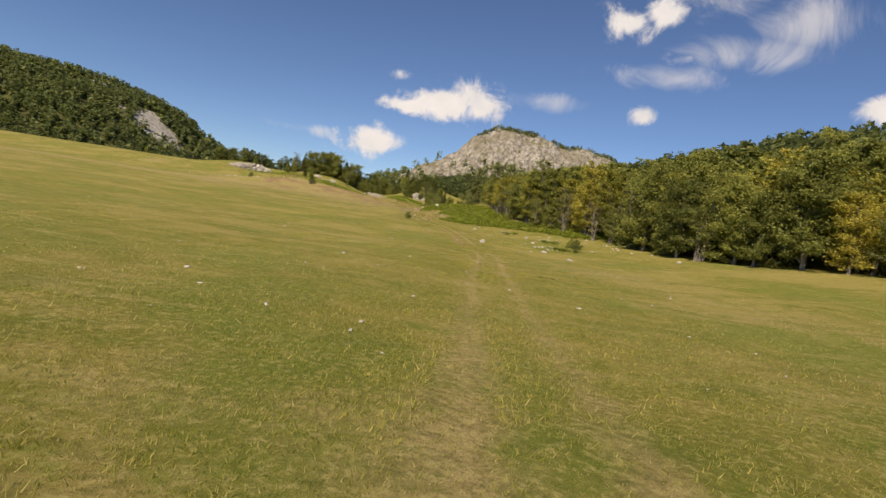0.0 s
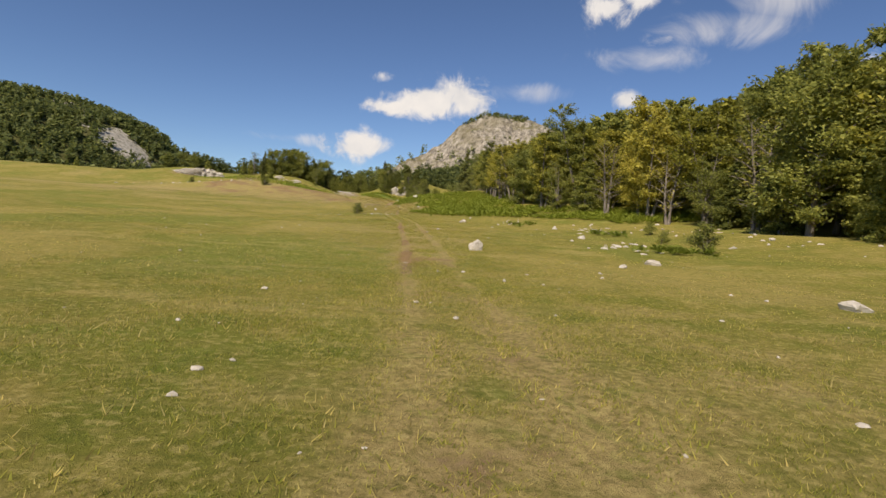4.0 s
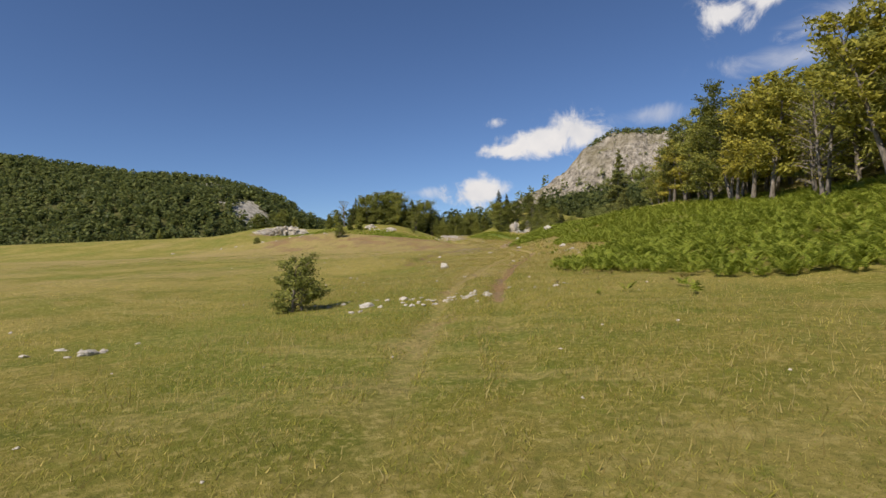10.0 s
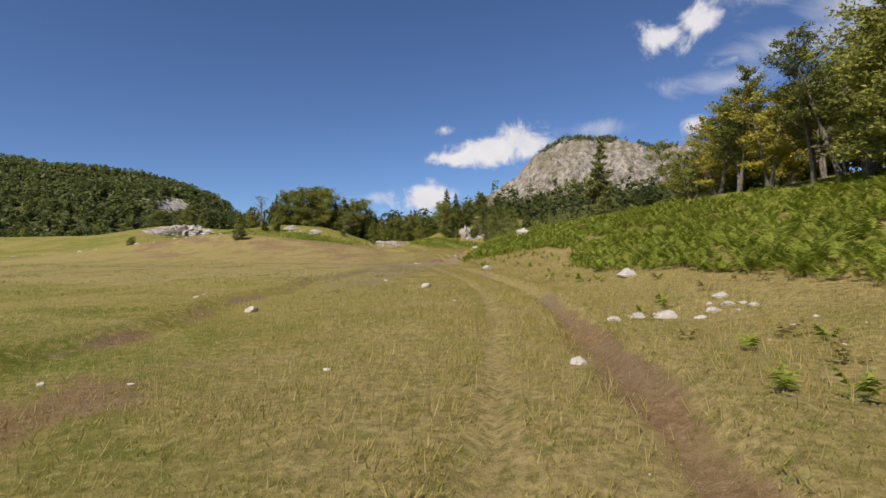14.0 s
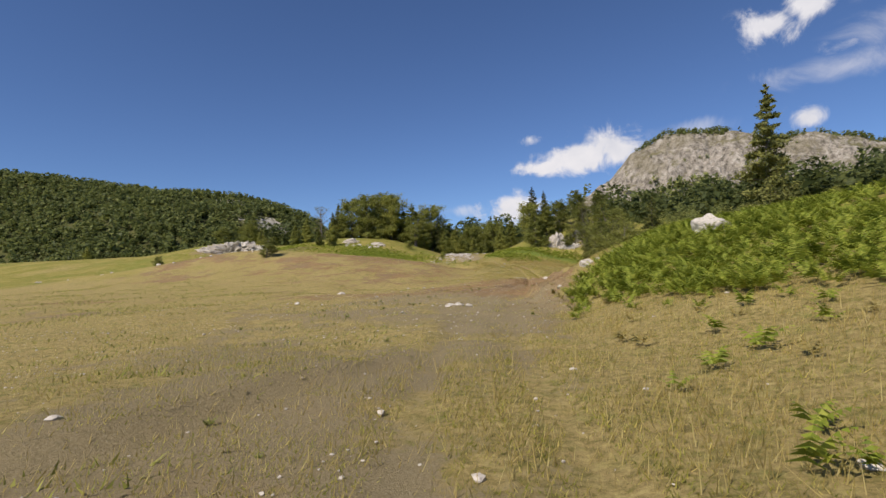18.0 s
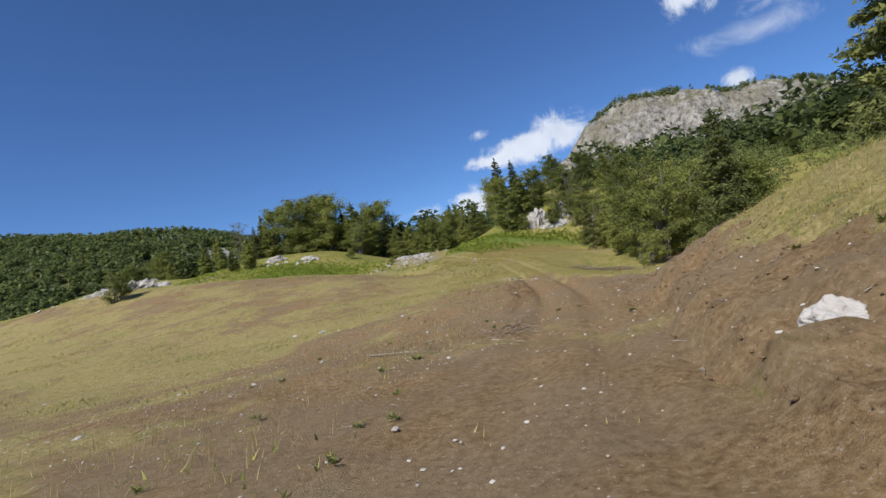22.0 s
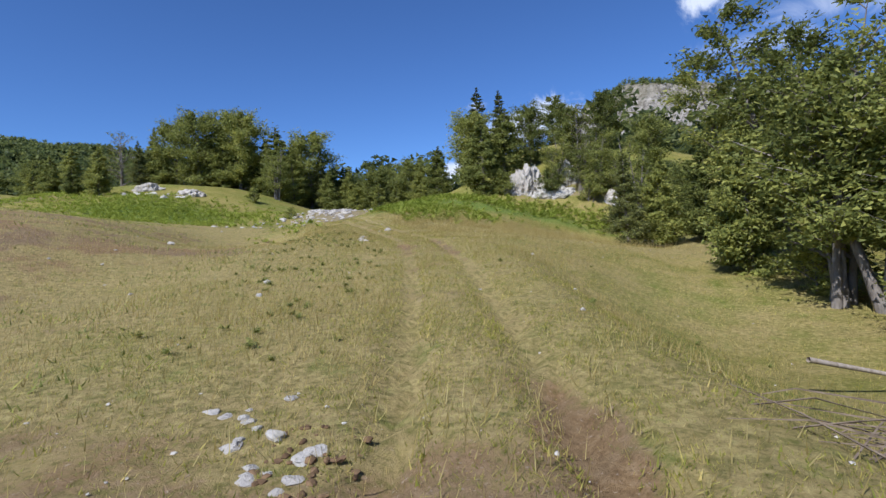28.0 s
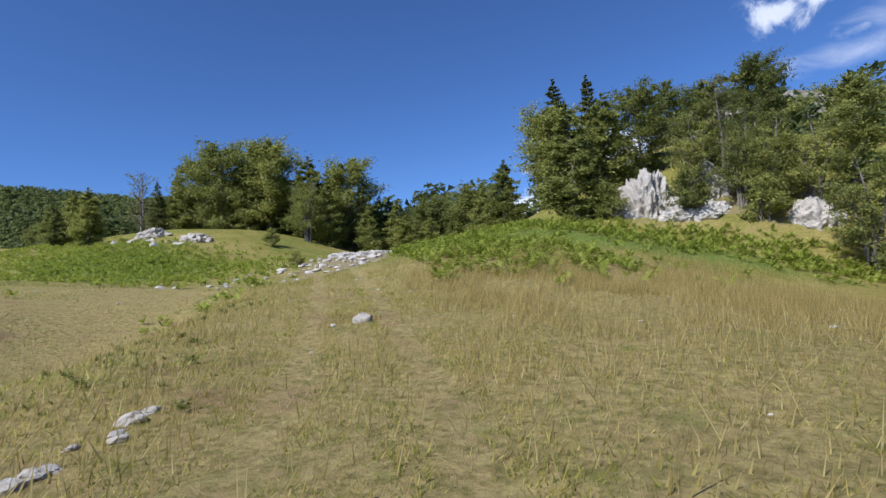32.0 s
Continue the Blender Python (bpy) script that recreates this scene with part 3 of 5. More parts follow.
    dry = 0.30 + 0.28 * fbm(x, y, 14, 3, 3) + 0.22 * np.exp(-(d / 3.5) ** 2) + 0.48 * np.exp(-(off / 0.45) ** 2) * patchy * (1 - step(y, 160, 175))
    dry = dry + 0.5 * hump(x, y, 3, 150, 9, 14) + 0.9 * hump(x, y, -19, 258, 9, 6) + 0.12 * hump(x, y, -27, 246, 13, 16) + heath * 0.9 + 0.4 * hump(x, y, -6, 168, 6, 6)
    dry = dry + 0.55 * road_bare(d, y) + 0.5 * step(y, 150, 175) * (1 - step(y, 214, 236)) * step(-d, 2, 6)
    dry = dry + 0.45 * hump(x, y, -8, 190, 5, 14)
    dry = dry + 0.35 * hump(x, y, -60, 236, 40, 22) + 0.32 * step(y, 142, 162) * (1 - step(y, 205, 235)) * np.exp(-(d / 26) ** 2) + 0.3 * hump(x, y, -4, 168, 7, 16)
    lush = 0.9 * hump(x, y, -60, 274, 13, 9) + 0.9 * hump(x, y, -28, 264, 6, 6) + 0.9 * hump(x, y, -98, 282, 12, 7) + 0.6 * hump(x, y, 8, 142, 8, 28) + 0.8 * hump(x, y, -19, 270, 12, 3.5)
    cover = np.stack([dirt, np.clip(dry, 0, 1), gravel, np.clip(lush, 0, 1)], -1).astype(np.float32)
    at = me.color_attributes.new("cover", "FLOAT_COLOR", "POINT")
    at.data.foreach_set("color", cover.ravel())
    ob = new("ground", me)
    tagged(ob, "grazed mountain meadow with wheel ruts, bare brown earth and gravel", "ground", kind="structure")


build_ground()
rng = np.random.default_rng(7)


# ---- far hills ----
def hill_grid(name, cx, cy, wx, wy, nx, ny, height, mat, label, category):
    xs, ys = np.linspace(cx - wx, cx + wx, nx), np.linspace(cy - wy, cy + wy, ny)
    X, Y = np.meshgrid(xs, ys)
    Z = height(X, Y)
    i = np.arange(nx * ny).reshape(ny, nx)
    faces = np.stack([i[:-1, :-1], i[:-1, 1:], i[1:, 1:], i[1:, :-1]], -1).reshape(-1, 4)
    ob = new(name, mesh_of(name, np.stack([X.ravel(), Y.ravel(), Z.ravel()], -1), faces, mat, False))
    return tagged(ob, label, category, kind="structure")


def rocky_hill_z(x, y):
    crest = eased(x, [-170, -110, -60, -41, -20, 0, 12, 26, 38, 67, 100, 128, 152, 180, 220, 300, 400, 520], [-10, 20, 46, 57, 67, 82, 97, 108, 115, 117, 112, 102, 106, 99, 86, 64, 34, -10], 5.0)
    bend = 640 + 10 * fbm(x, y * 0, 55, 2, 30)
    front = np.interp(bend - y, [0, 12, 34, 60, 100, 150, 200], [1, .97, .80, .62, .40, .15, -.1])
    back = np.interp(y - bend, [0, 40, 140], [1, .93, .3])
    sec = np.where(y < bend, front, back)
    crag = fbm(x, y, 30, 5, 35, 0.62)
    ribs = np.abs(fbm(x, y * .35, 12, 3, 36))
    return crest * sec + (7 * crag - 5 * ribs) * (1 - np.abs(sec * 2 - 1.35)).clip(0.12, 1) - 12 * (1 - sec)


def ridge_z(x, y):
    # a long wooded mountain, lower towards its end by the saddle
    crest = eased(x, [-1600, -1300, -1000, -800, -700, -600, -517, -480, -450, -400, -330, -250], [250, 232, 203, 168, 154, 141, 113, 93, 68, 38, 0, -30], 14.0)
    across = np.abs(y - (926 + 0.25 * (x + 517))) / 440
    return -30 + (crest + 30) * (1 - step(across, 0.0, 1.0)) + 7 * fbm(x, y, 120, 4, 41)


hill_grid("rocky_hill", 170, 610, 345, 180, 330, 170, rocky_hill_z, CLIFF, "bare grey limestone hill with scrub along its crest", "hill")
def ridge_bare(x, y):
    return np.clip(0.95 * (hump(x, y, -520, 845, 58, 42) + hump(x, y, -452, 836, 36, 36) + hump(x, y, -620, 890, 40, 26) + 0.8 * hump(x, y, -720, 850, 26, 18)) * (0.75 + 0.6 * fbm(x, y, 40, 3, 57)) + 0.5 * step(fbm(x, y, 70, 3, 58), .75, 1.1), 0, 1)


ridge = hill_grid("wooded_mountain", -800, 860, 780, 470, 200, 130, ridge_z, FOREST_FLOOR, "forested mountain ridge with pale rock outcrops", "mountain")
co = np.empty(len(ridge.data.vertices) * 3, np.float32)
ridge.data.vertices.foreach_get("co", co)
co = co.reshape(-1, 3)
shown = ridge_bare(co[:, 0], co[:, 1])
ridge.data.color_attributes.new("cover", "FLOAT_COLOR", "POINT").data.foreach_set("color", np.repeat(shown[:, None], 4, 1).astype(np.float32).ravel())


def clump_woods(name, pts, heights, seed, mat, label, per=34, leaf=0.34):
    """Far trees: each a crown of many ragged leaf clumps, all in one mesh."""
    r = np.random.default_rng(seed)
    n = len(pts)
    base = np.repeat(pts, per, 0)
    h = np.repeat(heights, per)
    t = r.random(n * per) ** 0.8
    ang = r.random(n * per) * 2 * np.pi
    rad = h * 0.34 * np.sqrt(np.clip(1 - (t * 1.12 - 0.28) ** 2 / 0.75, 0.03, 1)) * np.sqrt(r.random(n * per)) * 1.05
    c = base + np.stack([np.cos(ang) * rad, np.sin(ang) * rad, h * (0.12 + 0.86 * t)], -1)
    size = (h * leaf * (0.45 + 0.55 * r.random(n * per)) * (1.1 - 0.6 * t))[:, None]
    a = r.normal(size=(n * per, 3)) * [1, 1, .45]
    b = r.normal(size=(n * per, 3)) * [1, 1, .45]
    a /= np.linalg.norm(a, axis=1, keepdims=True)
    b -= (a * b).sum(1, keepdims=True) * a
    b /= np.linalg.norm(b, axis=1, keepdims=True)
    v = np.stack([c - a * size * .6 - b * size * .3, c + a * size * .75, c - a * size * .3 + b * size * .6], 1).reshape(-1, 3)
    f = np.arange(len(v)).reshape(-1, 3)
    ob = new(name, mesh_of(name, v, f, mat))
    return tagged(ob, label, "woods", kind="stuff")


def scatter(n, x0, x1, y0, y1, keep, zfun, seed):
    r = np.random.default_rng(seed)
    x, y = r.uniform(x0, x1, n), r.uniform(y0, y1, n)
    ok = r.random(n) < keep(x, y)
    x, y = x[ok], y[ok]
    return np.stack([x, y, zfun(x, y)], -1)


def ridge_keep(x, y):
    return np.where(ridge_z(x, y) > 2, np.clip(1.05 - 1.15 * ridge_bare(x, y), 0, 1), 0)


p = scatter(9500, -1150, -200, 470, 980, ridge_keep, ridge_z, 61)
clump_woods("mountain_woods", p, np.random.default_rng(1).uniform(9, 17, len(p)), 62, FAR_LEAF, "dense dark woods on the mountain flank", 18, 0.52)


def hill_keep(x, y):
    e = rocky_hill_z(x, y)
    low = (e < 50 + 16 * fbm(x, y, 60, 3, 53) + 18 * step(x, 130, 260)) & (e > -12)
    crest = (y > 634) & (y < 664) & (x > 30) & (x < 230) & (fbm(x, y, 30, 3, 55) > -0.5)
    return np.where(low, 0.9, np.where(crest, 1.0, 0.07))


p = scatter(5200, -120, 480, 440, 700, hill_keep, rocky_hill_z, 63)
clump_woods("hillside_woods", p, np.where(p[:, 2] > 74, 3.6, 9.0) * np.random.default_rng(2).uniform(.7, 1.2, len(p)), 64, FAR_LEAF, "scrubby woods below the bare hill", 26, 0.40)


p = scatter(700, 20, 240, 634, 662, lambda x, y: np.where(fbm(x, y, 26, 3, 56) > -.25, .9, .1), rocky_hill_z, 67)
clump_woods("crest_scrub", p, np.random.default_rng(4).uniform(2.6, 5.2, len(p)), 68, FAR_LEAF, "low dark scrub along the crest of the hill", 22, 0.42)


def mid_keep(x, y):
    left = (x > -150) & (x < 8) & (y > 322)
    right = (x > -8) & (np.hypot(x + 15, y - 225) > 78)
    return np.where(left | right, 0.95, 0)


p = scatter(3300, -150, 300, 250, 500, mid_keep, ground_z, 65)
clump_woods("valley_woods", p, np.random.default_rng(3).uniform(8.5, 14, len(p)), 66, FAR_LEAF, "mixed woods filling the dip behind the saddle", 110, 0.19)


p = scatter(2300, 34, 190, 30, 236, lambda x, y: np.where(x > np.interp(y, [30, 40, 60, 90, 105, 120, 135, 150, 195, 215, 236], [88, 80, 66, 58, 55, 46, 42, 41, 39, 55, 69]), .95, 0), ground_z, 71)
clump_woods("hillside_forest", p, np.random.default_rng(9).uniform(7.0, 11.0, len(p)), 72, FAR_LEAF, "mixed beech woods climbing the hillside", 46, 0.30)
p = scatter(420, 0, 66, 236, 300, lambda x, y: np.where((np.hypot(x + 15, y - 225) > 37) & (np.hypot(x + 15, y - 225) < 86) & (x > 3 + .12 * (300 - y)), .62, 0), ground_z, 69)
clump_woods("slope_woods", p, np.random.default_rng(8).uniform(2.6, 5.2, len(p)), 70, FAR_LEAF, "young green woods beyond the gully", 380, 0.085)


# ---- trees ----
def tube(points, radii, sides=6):
    pts = [Vector(q) for q in points]
    verts, faces = [], []
    for i, (q, r) in enumerate(zip(pts, radii)):
        t = (pts[min(i + 1, len(pts) - 1)] - pts[max(i - 1, 0)]).normalized()
        u = t.orthogonal().normalized()
        w = t.cross(u)
        for k in range(sides):
            a = 2 * math.pi * k / sides
            verts.append(q + (u * math.cos(a) + w * math.sin(a)) * r)
    for i in range(len(pts) - 1):
        for k in range(sides):
            faces.append((i * sides + k, i * sides + (k + 1) % sides, (i + 1) * sides + (k + 1) % sides, (i + 1) * sides + k))
    return verts, faces


def tree_meshes(seed, h, width, shape, leaves, leaf_size, mat, bare=0.12, limbs=22, stems=1):
    """Trunk with limbs, and a crown of single leaf sprays. shape 0: round, 1: cone."""
    r = np.random.default_rng(seed)
    V, F = [], []

    def add(points, radii, sides):
        v, f = tube(points, radii, sides)
        F.extend([tuple(i + len(V) for i in q) for q in f])
        V.extend(v)
    tips = []
    for s in range(stems):
        lean = r.normal(0, 0.035 + 0.05 * (stems > 1), 2)
        foot = r.normal(0, 0.25 * (stems > 1), 2)
        hs = h * (1 if s == 0 else r.uniform(.6, .95))
        stem = [(foot[0] + lean[0] * hs * t + 0.02 * h * math.sin(5 * t + seed), foot[1] + lean[1] * hs * t, hs * t - 0.3 * (t == 0)) for t in np.linspace(0, 1, 8)]
        r0 = 0.016 * hs + 0.03
        add(stem, [r0 * (1.35 if t == 0 else (1 - t) ** 0.8 + 0.04) for t in np.linspace(0, 1, 8)], 7)
        for k in range(limbs // stems):
            t = bare + (1 - bare) * ((k + r.random()) / (limbs // stems)) ** 0.9
            t = min(t, .98)
            q = np.array([np.interp(t, np.linspace(0, 1, 8), [c[i] for c in stem]) for i in range(3)])
            u = (t - bare) / (1 - bare)
            reach = width * ((1 - u) ** 0.85 * (0.5 + 0.5 * min(1, u * 6)) if shape else math.sqrt(max(0.05, 1 - (u * 1.25 - 0.42) ** 2 / 0.72)))
            reach *= r.uniform(.7, 1.12)
            a = k * 2.4 + r.normal(0, .4)
            up = (0.05 if shape else 0.35) + 0.75 * u * (1 - shape * .5)
            end = q + np.array([math.cos(a) * reach, math.sin(a) * reach, reach * up * r.uniform(.6, 1.2)])
            mid = (q + end) / 2 + [0, 0, -0.05 * reach + 0.12 * reach * (1 - shape)]
            add([q, mid, end], [r0 * (1 - t) * .55 + .018, r0 * (1 - t) * .3 + .012, .007], 4)
            for j in range(3):
                f0 = r.uniform(.35, .85)
                b0 = q + (end - q) * f0
                tip = b0 + np.array([*(r.normal(0, .5, 2) * reach * .6), r.normal(.12, .15) * reach])
                add([b0, tip], [.014, .004], 3)
                tips.append((b0, tip, reach))
            tips.append((q + (end - q) * .25, end, reach))
            tips.append((mid, end, reach))
    trunk = mesh_of("trunk", [tuple(v) for v in V], F, BARK, True)
    A = np.array([t[0] for t in tips])
    B = np.array([t[1] for t in tips])
    W = np.array([t[2] for t in tips])
    pick = r.choice(len(tips), leaves, p=W / W.sum())
    f = r.random(leaves)[:, None] * 1.08
    c = A[pick] + (B[pick] - A[pick]) * f + r.normal(size=(leaves, 3)) * [0.16, 0.16, 0.075] * W[pick][:, None]
    axis = (B[pick] - A[pick])
    axis /= np.linalg.norm(axis, axis=1, keepdims=True) + 1e-6
    a = axis + r.normal(size=(leaves, 3)) * [.7, .7, .35]
    a /= np.linalg.norm(a, axis=1, keepdims=True)
    out = c * [1, 1, 0]
    out /= np.linalg.norm(out, axis=1, keepdims=True) + 1e-6
    up = np.array([0, 0, .55]) + out * .65 + r.normal(size=(leaves, 3)) * .55
    b = np.cross(a, up)
    b /= np.linalg.norm(b, axis=1, keepdims=True) + 1e-6
    s = (leaf_size * r.uniform(.55, 1.25, leaves))[:, None]
    v = np.stack([c - a * s * .45 - b * s * .30, c + a * s * .75 - [0, 0, .04], c - a * s * .3 + b * s * .36], 1).reshape(-1, 3)
    crown = mesh_of("crown", v, np.arange(len(v)).reshape(-1, 3), mat)
    return trunk, crown


def tree_kind(name, label, *args, **kw):
    trunk, crown = tree_meshes(*args, **kw)
    return name, label, trunk, crown


KINDS = {
    "round_a": tree_kind("beech_tree", "round green beech leafy to the ground", 11, 9.2, 3.2, 0, 16000, .25, LEAF, bare=.04, limbs=40),
    "round_b": tree_kind("beech_tree", "tall green beech with a broad crown", 12, 12.0, 3.4, 0, 16000, .29, LEAF, bare=.07, limbs=42),
    "tall": tree_kind("beech_tree", "tall beech showing bare grey stems below", 13, 14.0, 2.8, 0, 10000, .26, LEAF, bare=.28, limbs=36, stems=2),
    "cone_a": tree_kind("young_beech_tree", "dark green young beech of conical shape", 14, 8.2, 2.8, 1, 17000, .21, LEAF, bare=.01, limbs=54),
    "cone_b": tree_kind("fir_tree", "dark tall tree with level ragged branches", 15, 11.6, 2.8, 1, 17000, .21, LEAF_DEEP, bare=.04, limbs=60),
    "gold": tree_kind("beech_tree", "beech with leaves turning yellow", 16, 9.4, 3.2, 0, 14000, .26, LEAF_GOLD, bare=.05, limbs=38),
    "gold_tall": tree_kind("beech_tree", "tall beech turning yellow over bare stems", 17, 12.8, 3.0, 0, 6500, .36, LEAF_GOLD, bare=.22, limbs=34, stems=2),
    "stems": tree_kind("beech_tree", "many-stemmed thin beech with sparse leaves", 18, 9.0, 2.2, 0, 9500, .18, LEAF, bare=.10, limbs=45, stems=5),
    "bare": tree_kind("leafless_tree", "leafless grey tree with thin twigs", 19, 9.6, 2.4, 0, 500, .26, LEAF_GOLD, bare=.15, limbs=44, stems=2),
    "bush": tree_kind("bush", "rounded green bush on the slope", 20, 2.8, 1.5, 0, 5000, .15, LEAF, bare=.02, limbs=26, stems=3),
    "back": tree_kind("beech_tree", "green beech standing deeper in the wood", 21, 12.4, 3.4, 0, 3600, .58, LEAF, bare=.12, limbs=20),
    "back_gold": tree_kind("beech_tree", "yellowing beech standing deeper in the wood", 22, 12.4, 3.2, 0, 3600, .56, LEAF_GOLD, bare=.14, limbs=20),
}
FIRST = {}


def plant(kind, x, y, scale=1.0, turn=0.0, label="", group="trees of the wood", tall=1.0):
    name, words, trunk, crown = KINDS[kind]
    m = pose(x, y, gz(x, y) - 0.05, 0, 0, turn)
    if kind not in FIRST:
        ob = new(name)
        part("trunk", trunk, ob)
        part("crown", crown, ob)
        ob.empty_display_size = 0.5
        FIRST[kind] = ob
        ob.matrix_basis = m
        tagged(ob, label or words, "bush" if kind == "bush" else "tree", group)
    else:
        ob = copy_thing(FIRST[kind], m)
        tagged(ob, label or words, group=group)
    ob.scale = (scale, scale, scale * tall)
    return ob


r = np.random.default_rng(5)
# the wood on the sunny slope: its edge, and the ranks behind it
EDGE_Y = [40, 60, 70, 90, 105, 120, 135, 150, 165, 180, 195]
EDGE_X = [50, 36, 31, 30, 27, 18, 14.5, 13.5, 13, 12.5, 12]
y = 42.0
while y < 196:
    e = float(np.interp(y, EDGE_Y, EDGE_X))
    big = float(np.interp(y, [40, 80, 110, 135, 160, 195], [1.0, 1.12, 1.08, .90, .84, .70]))
    kind = r.choice(["round_a", "gold", "cone_a", "round_b", "stems", "round_a", "gold_tall", "bare", "round_a"] if y < 132 else ["tall", "gold_tall", "tall", "bare", "round_b", "gold_tall"])
    plant(str(kind), e + r.uniform(-.6, 1.2), y, r.uniform(.72, .98) * big, r.uniform(0, 360), group="trees of the wood")
    for rank in range(1, 5 if y < 150 else 4):
        kind = r.choice(["round_b", "gold_tall", "tall", "gold", "bare"] if rank == 1 else ["back", "back", "back", "back_gold"])
        plant(str(kind), e + rank * 4.6 + r.uniform(-1.6, 1.6), y + r.uniform(-2, 2), r.uniform(.8, 1.05) * big, r.uniform(0, 360), group="trees of the wood")
    y += r.uniform(3.0, 4.4)

# the slope beyond the gully
q = np.random.default_rng(6)
n = 0
while n < 34:
    x, yy = q.uniform(3, 62), q.uniform(238, 292)
    far = math.hypot(x + 15, yy - 225)
    if far < 84 and far > 30 and x > 20:
        plant(str(q.choice(["round_a", "cone_a", "cone_a", "stems"])), x, yy, q.uniform(.38, .6), q.uniform(0, 360), group="trees beyond the gully")
        n += 1

# single trees and groups: kind, x, y, scale
GULLY = [("cone_b", -3.2, 233.4, 1.02), ("cone_a", -1.4, 234.5, 0.95), ("tall", -7.6, 239.8, 0.62), ("stems", -6, 241, 0.95), ("stems", -8.6, 241, 1.05), ("stems", -7, 238.5, 0.95),
         ("cone_a", -9.2, 245.5, 0.8), ("tall", -7.3, 249.5, 0.72), ("stems", -5.4, 241, 0.95), ("tall", -6.2, 247.1, 0.84), ("cone_a", 0.8, 238, 0.9), ("cone_b", -11.6, 259.2, 0.62),
         ("stems", -5.3, 252.5, 0.9), ("stems", -3.6, 243, 0.9), ("cone_a", -9.6, 260, 0.8), ("cone_a", -7, 259, 0.85), ("stems", -9.6, 264, 0.85), ("round_a", -6, 268, 0.66),
         ("stems", -8.6, 274, 0.72), ("round_a", 5, 252, 0.8), ("round_a", 0, 254, 0.85), ("bush", -8.4, 236.2, 0.9), ("bush", -8.4, 242.1, 0.8), ("bush", -4.4, 236.6, 0.9)]
CRAG = [("cone_a", -23.2, 279.5, 1.02), ("cone_a", -21.4, 282.6, 1.05), ("cone_b", -26.3, 295.3, 1.12), ("cone_b", -22.0, 289.5, .85), ("round_a", -18.6, 286, .7), ("round_a", -14.2, 284.5, .62),
        ("round_b", -15.1, 298.5, .62), ("round_a", -10.0, 287, .66), ("stems", -11.4, 281.6, .66), ("round_a", -25.5, 288, .85), ("cone_a", -31.0, 292, .85), ("cone_a", -35.0, 299, .85), ("stems", -15.6, 280.4, .62), ("bare", -13.0, 284, .7), ("stems", -9.4, 278.5, .72), ("round_a", -6.5, 281, .66), ("bush", -16.4, 278.2, .95), ("stems", -13.2, 279.4, .62), ("bush", -12.4, 277.6, .9), ("stems", -11.8, 278.6, .66), ("bush", -20.9, 278.6, .7)]
KNOLL = [("cone_a", -69.5, 297.5, 1.1), ("cone_a", -65.0, 304, 1.15), ("cone_a", -59.0, 302, 1.15), ("cone_b", -53.5, 301.5, .78), ("cone_a", -49.5, 304, .95), ("round_a", -45.0, 306, .85), ("cone_a", -82.5, 298, 1.0), ("cone_a", -71.0, 309, 1.3), ("cone_b", -76.0, 301, .8), ("round_a", -41.0, 312, .95), ("cone_a", -36.5, 308, .9), ("cone_a", -54.5, 309, 1.0),
         ("cone_a", -76.5, 284.5, .95), ("cone_a", -79.5, 283.5, .6), ("cone_a", -88.5, 292, 1.0), ("cone_a", -91.5, 291, .9), ("round_a", -72.0, 303, 1.25), ("cone_a", -78.0, 306, 1.35), ("round_a", -67.0, 299, 1.15),
         ("cone_a", -61.5, 300, 1.3), ("cone_b", -85.0, 301, .95), ("bare", -89.0, 297, 1.0), ("round_a", -74.0, 297, 1.1), ("round_a", -56.0, 303, 1.15), ("cone_a", -62.0, 308, 1.2),
         ("cone_a", -51.5, 307, 1.0), ("cone_a", -47.5, 309, 1.0), ("cone_a", -43.0, 310, .95), ("round_a", -39.0, 305, .9), ("stems", -58.5, 295, .8), ("round_a", -80.0, 300, 1.1), ("bush", -58.0, 292, .8),
         ("round_b", -124.0, 312, .85), ("cone_a", -113.0, 302, .7), ("bush", 17.6, 71.2, .62), ("bush", 18.0, 77.5, .34), ("bush", 20.5, 86.0, .4), ("bush", -64.0, 240, 1.25), ("bush", -94.0, 246, .9), ("cone_a", -170.0, 292, .62), ("bush", -9.0, 116.6, .56), ("bush", -44, 276, .5), ("cone_a", -50.5, 297, .8), ("cone_a", -46.5, 299, .72), ("cone_a", -43.0, 300, .7), ("cone_a", -40.5, 302, .66), ("cone_a", -57.0, 298, .9), ("cone_b", -84.0, 296, .66), ("round_a", -140, 318, 1.0), ("round_a", -135, 322, 1.1)]
plant("cone_b", 11.0, 236.0, 1.86, 40.0, "very tall dark fir beyond the gully", "trees by the gully", 1.16)
for kind, x, yy, s in GULLY + CRAG + KNOLL:
    label = "small dark bush-like pine alone in the meadow" if yy == 116.6 else ""
    far = x < -38 and yy > 294
    plant(kind, x * (1.03 if far else 1), yy + (8 if far else 0), s * (1.17 if far else .86 if x < -38 else .93 if yy < 276 else 1.0), r.uniform(0, 360), label, group="bushes by the tumbled wall" if yy < 100 else "trees of the knoll" if x < -38 else "trees by the gully" if yy < 276 else "trees round the crag")


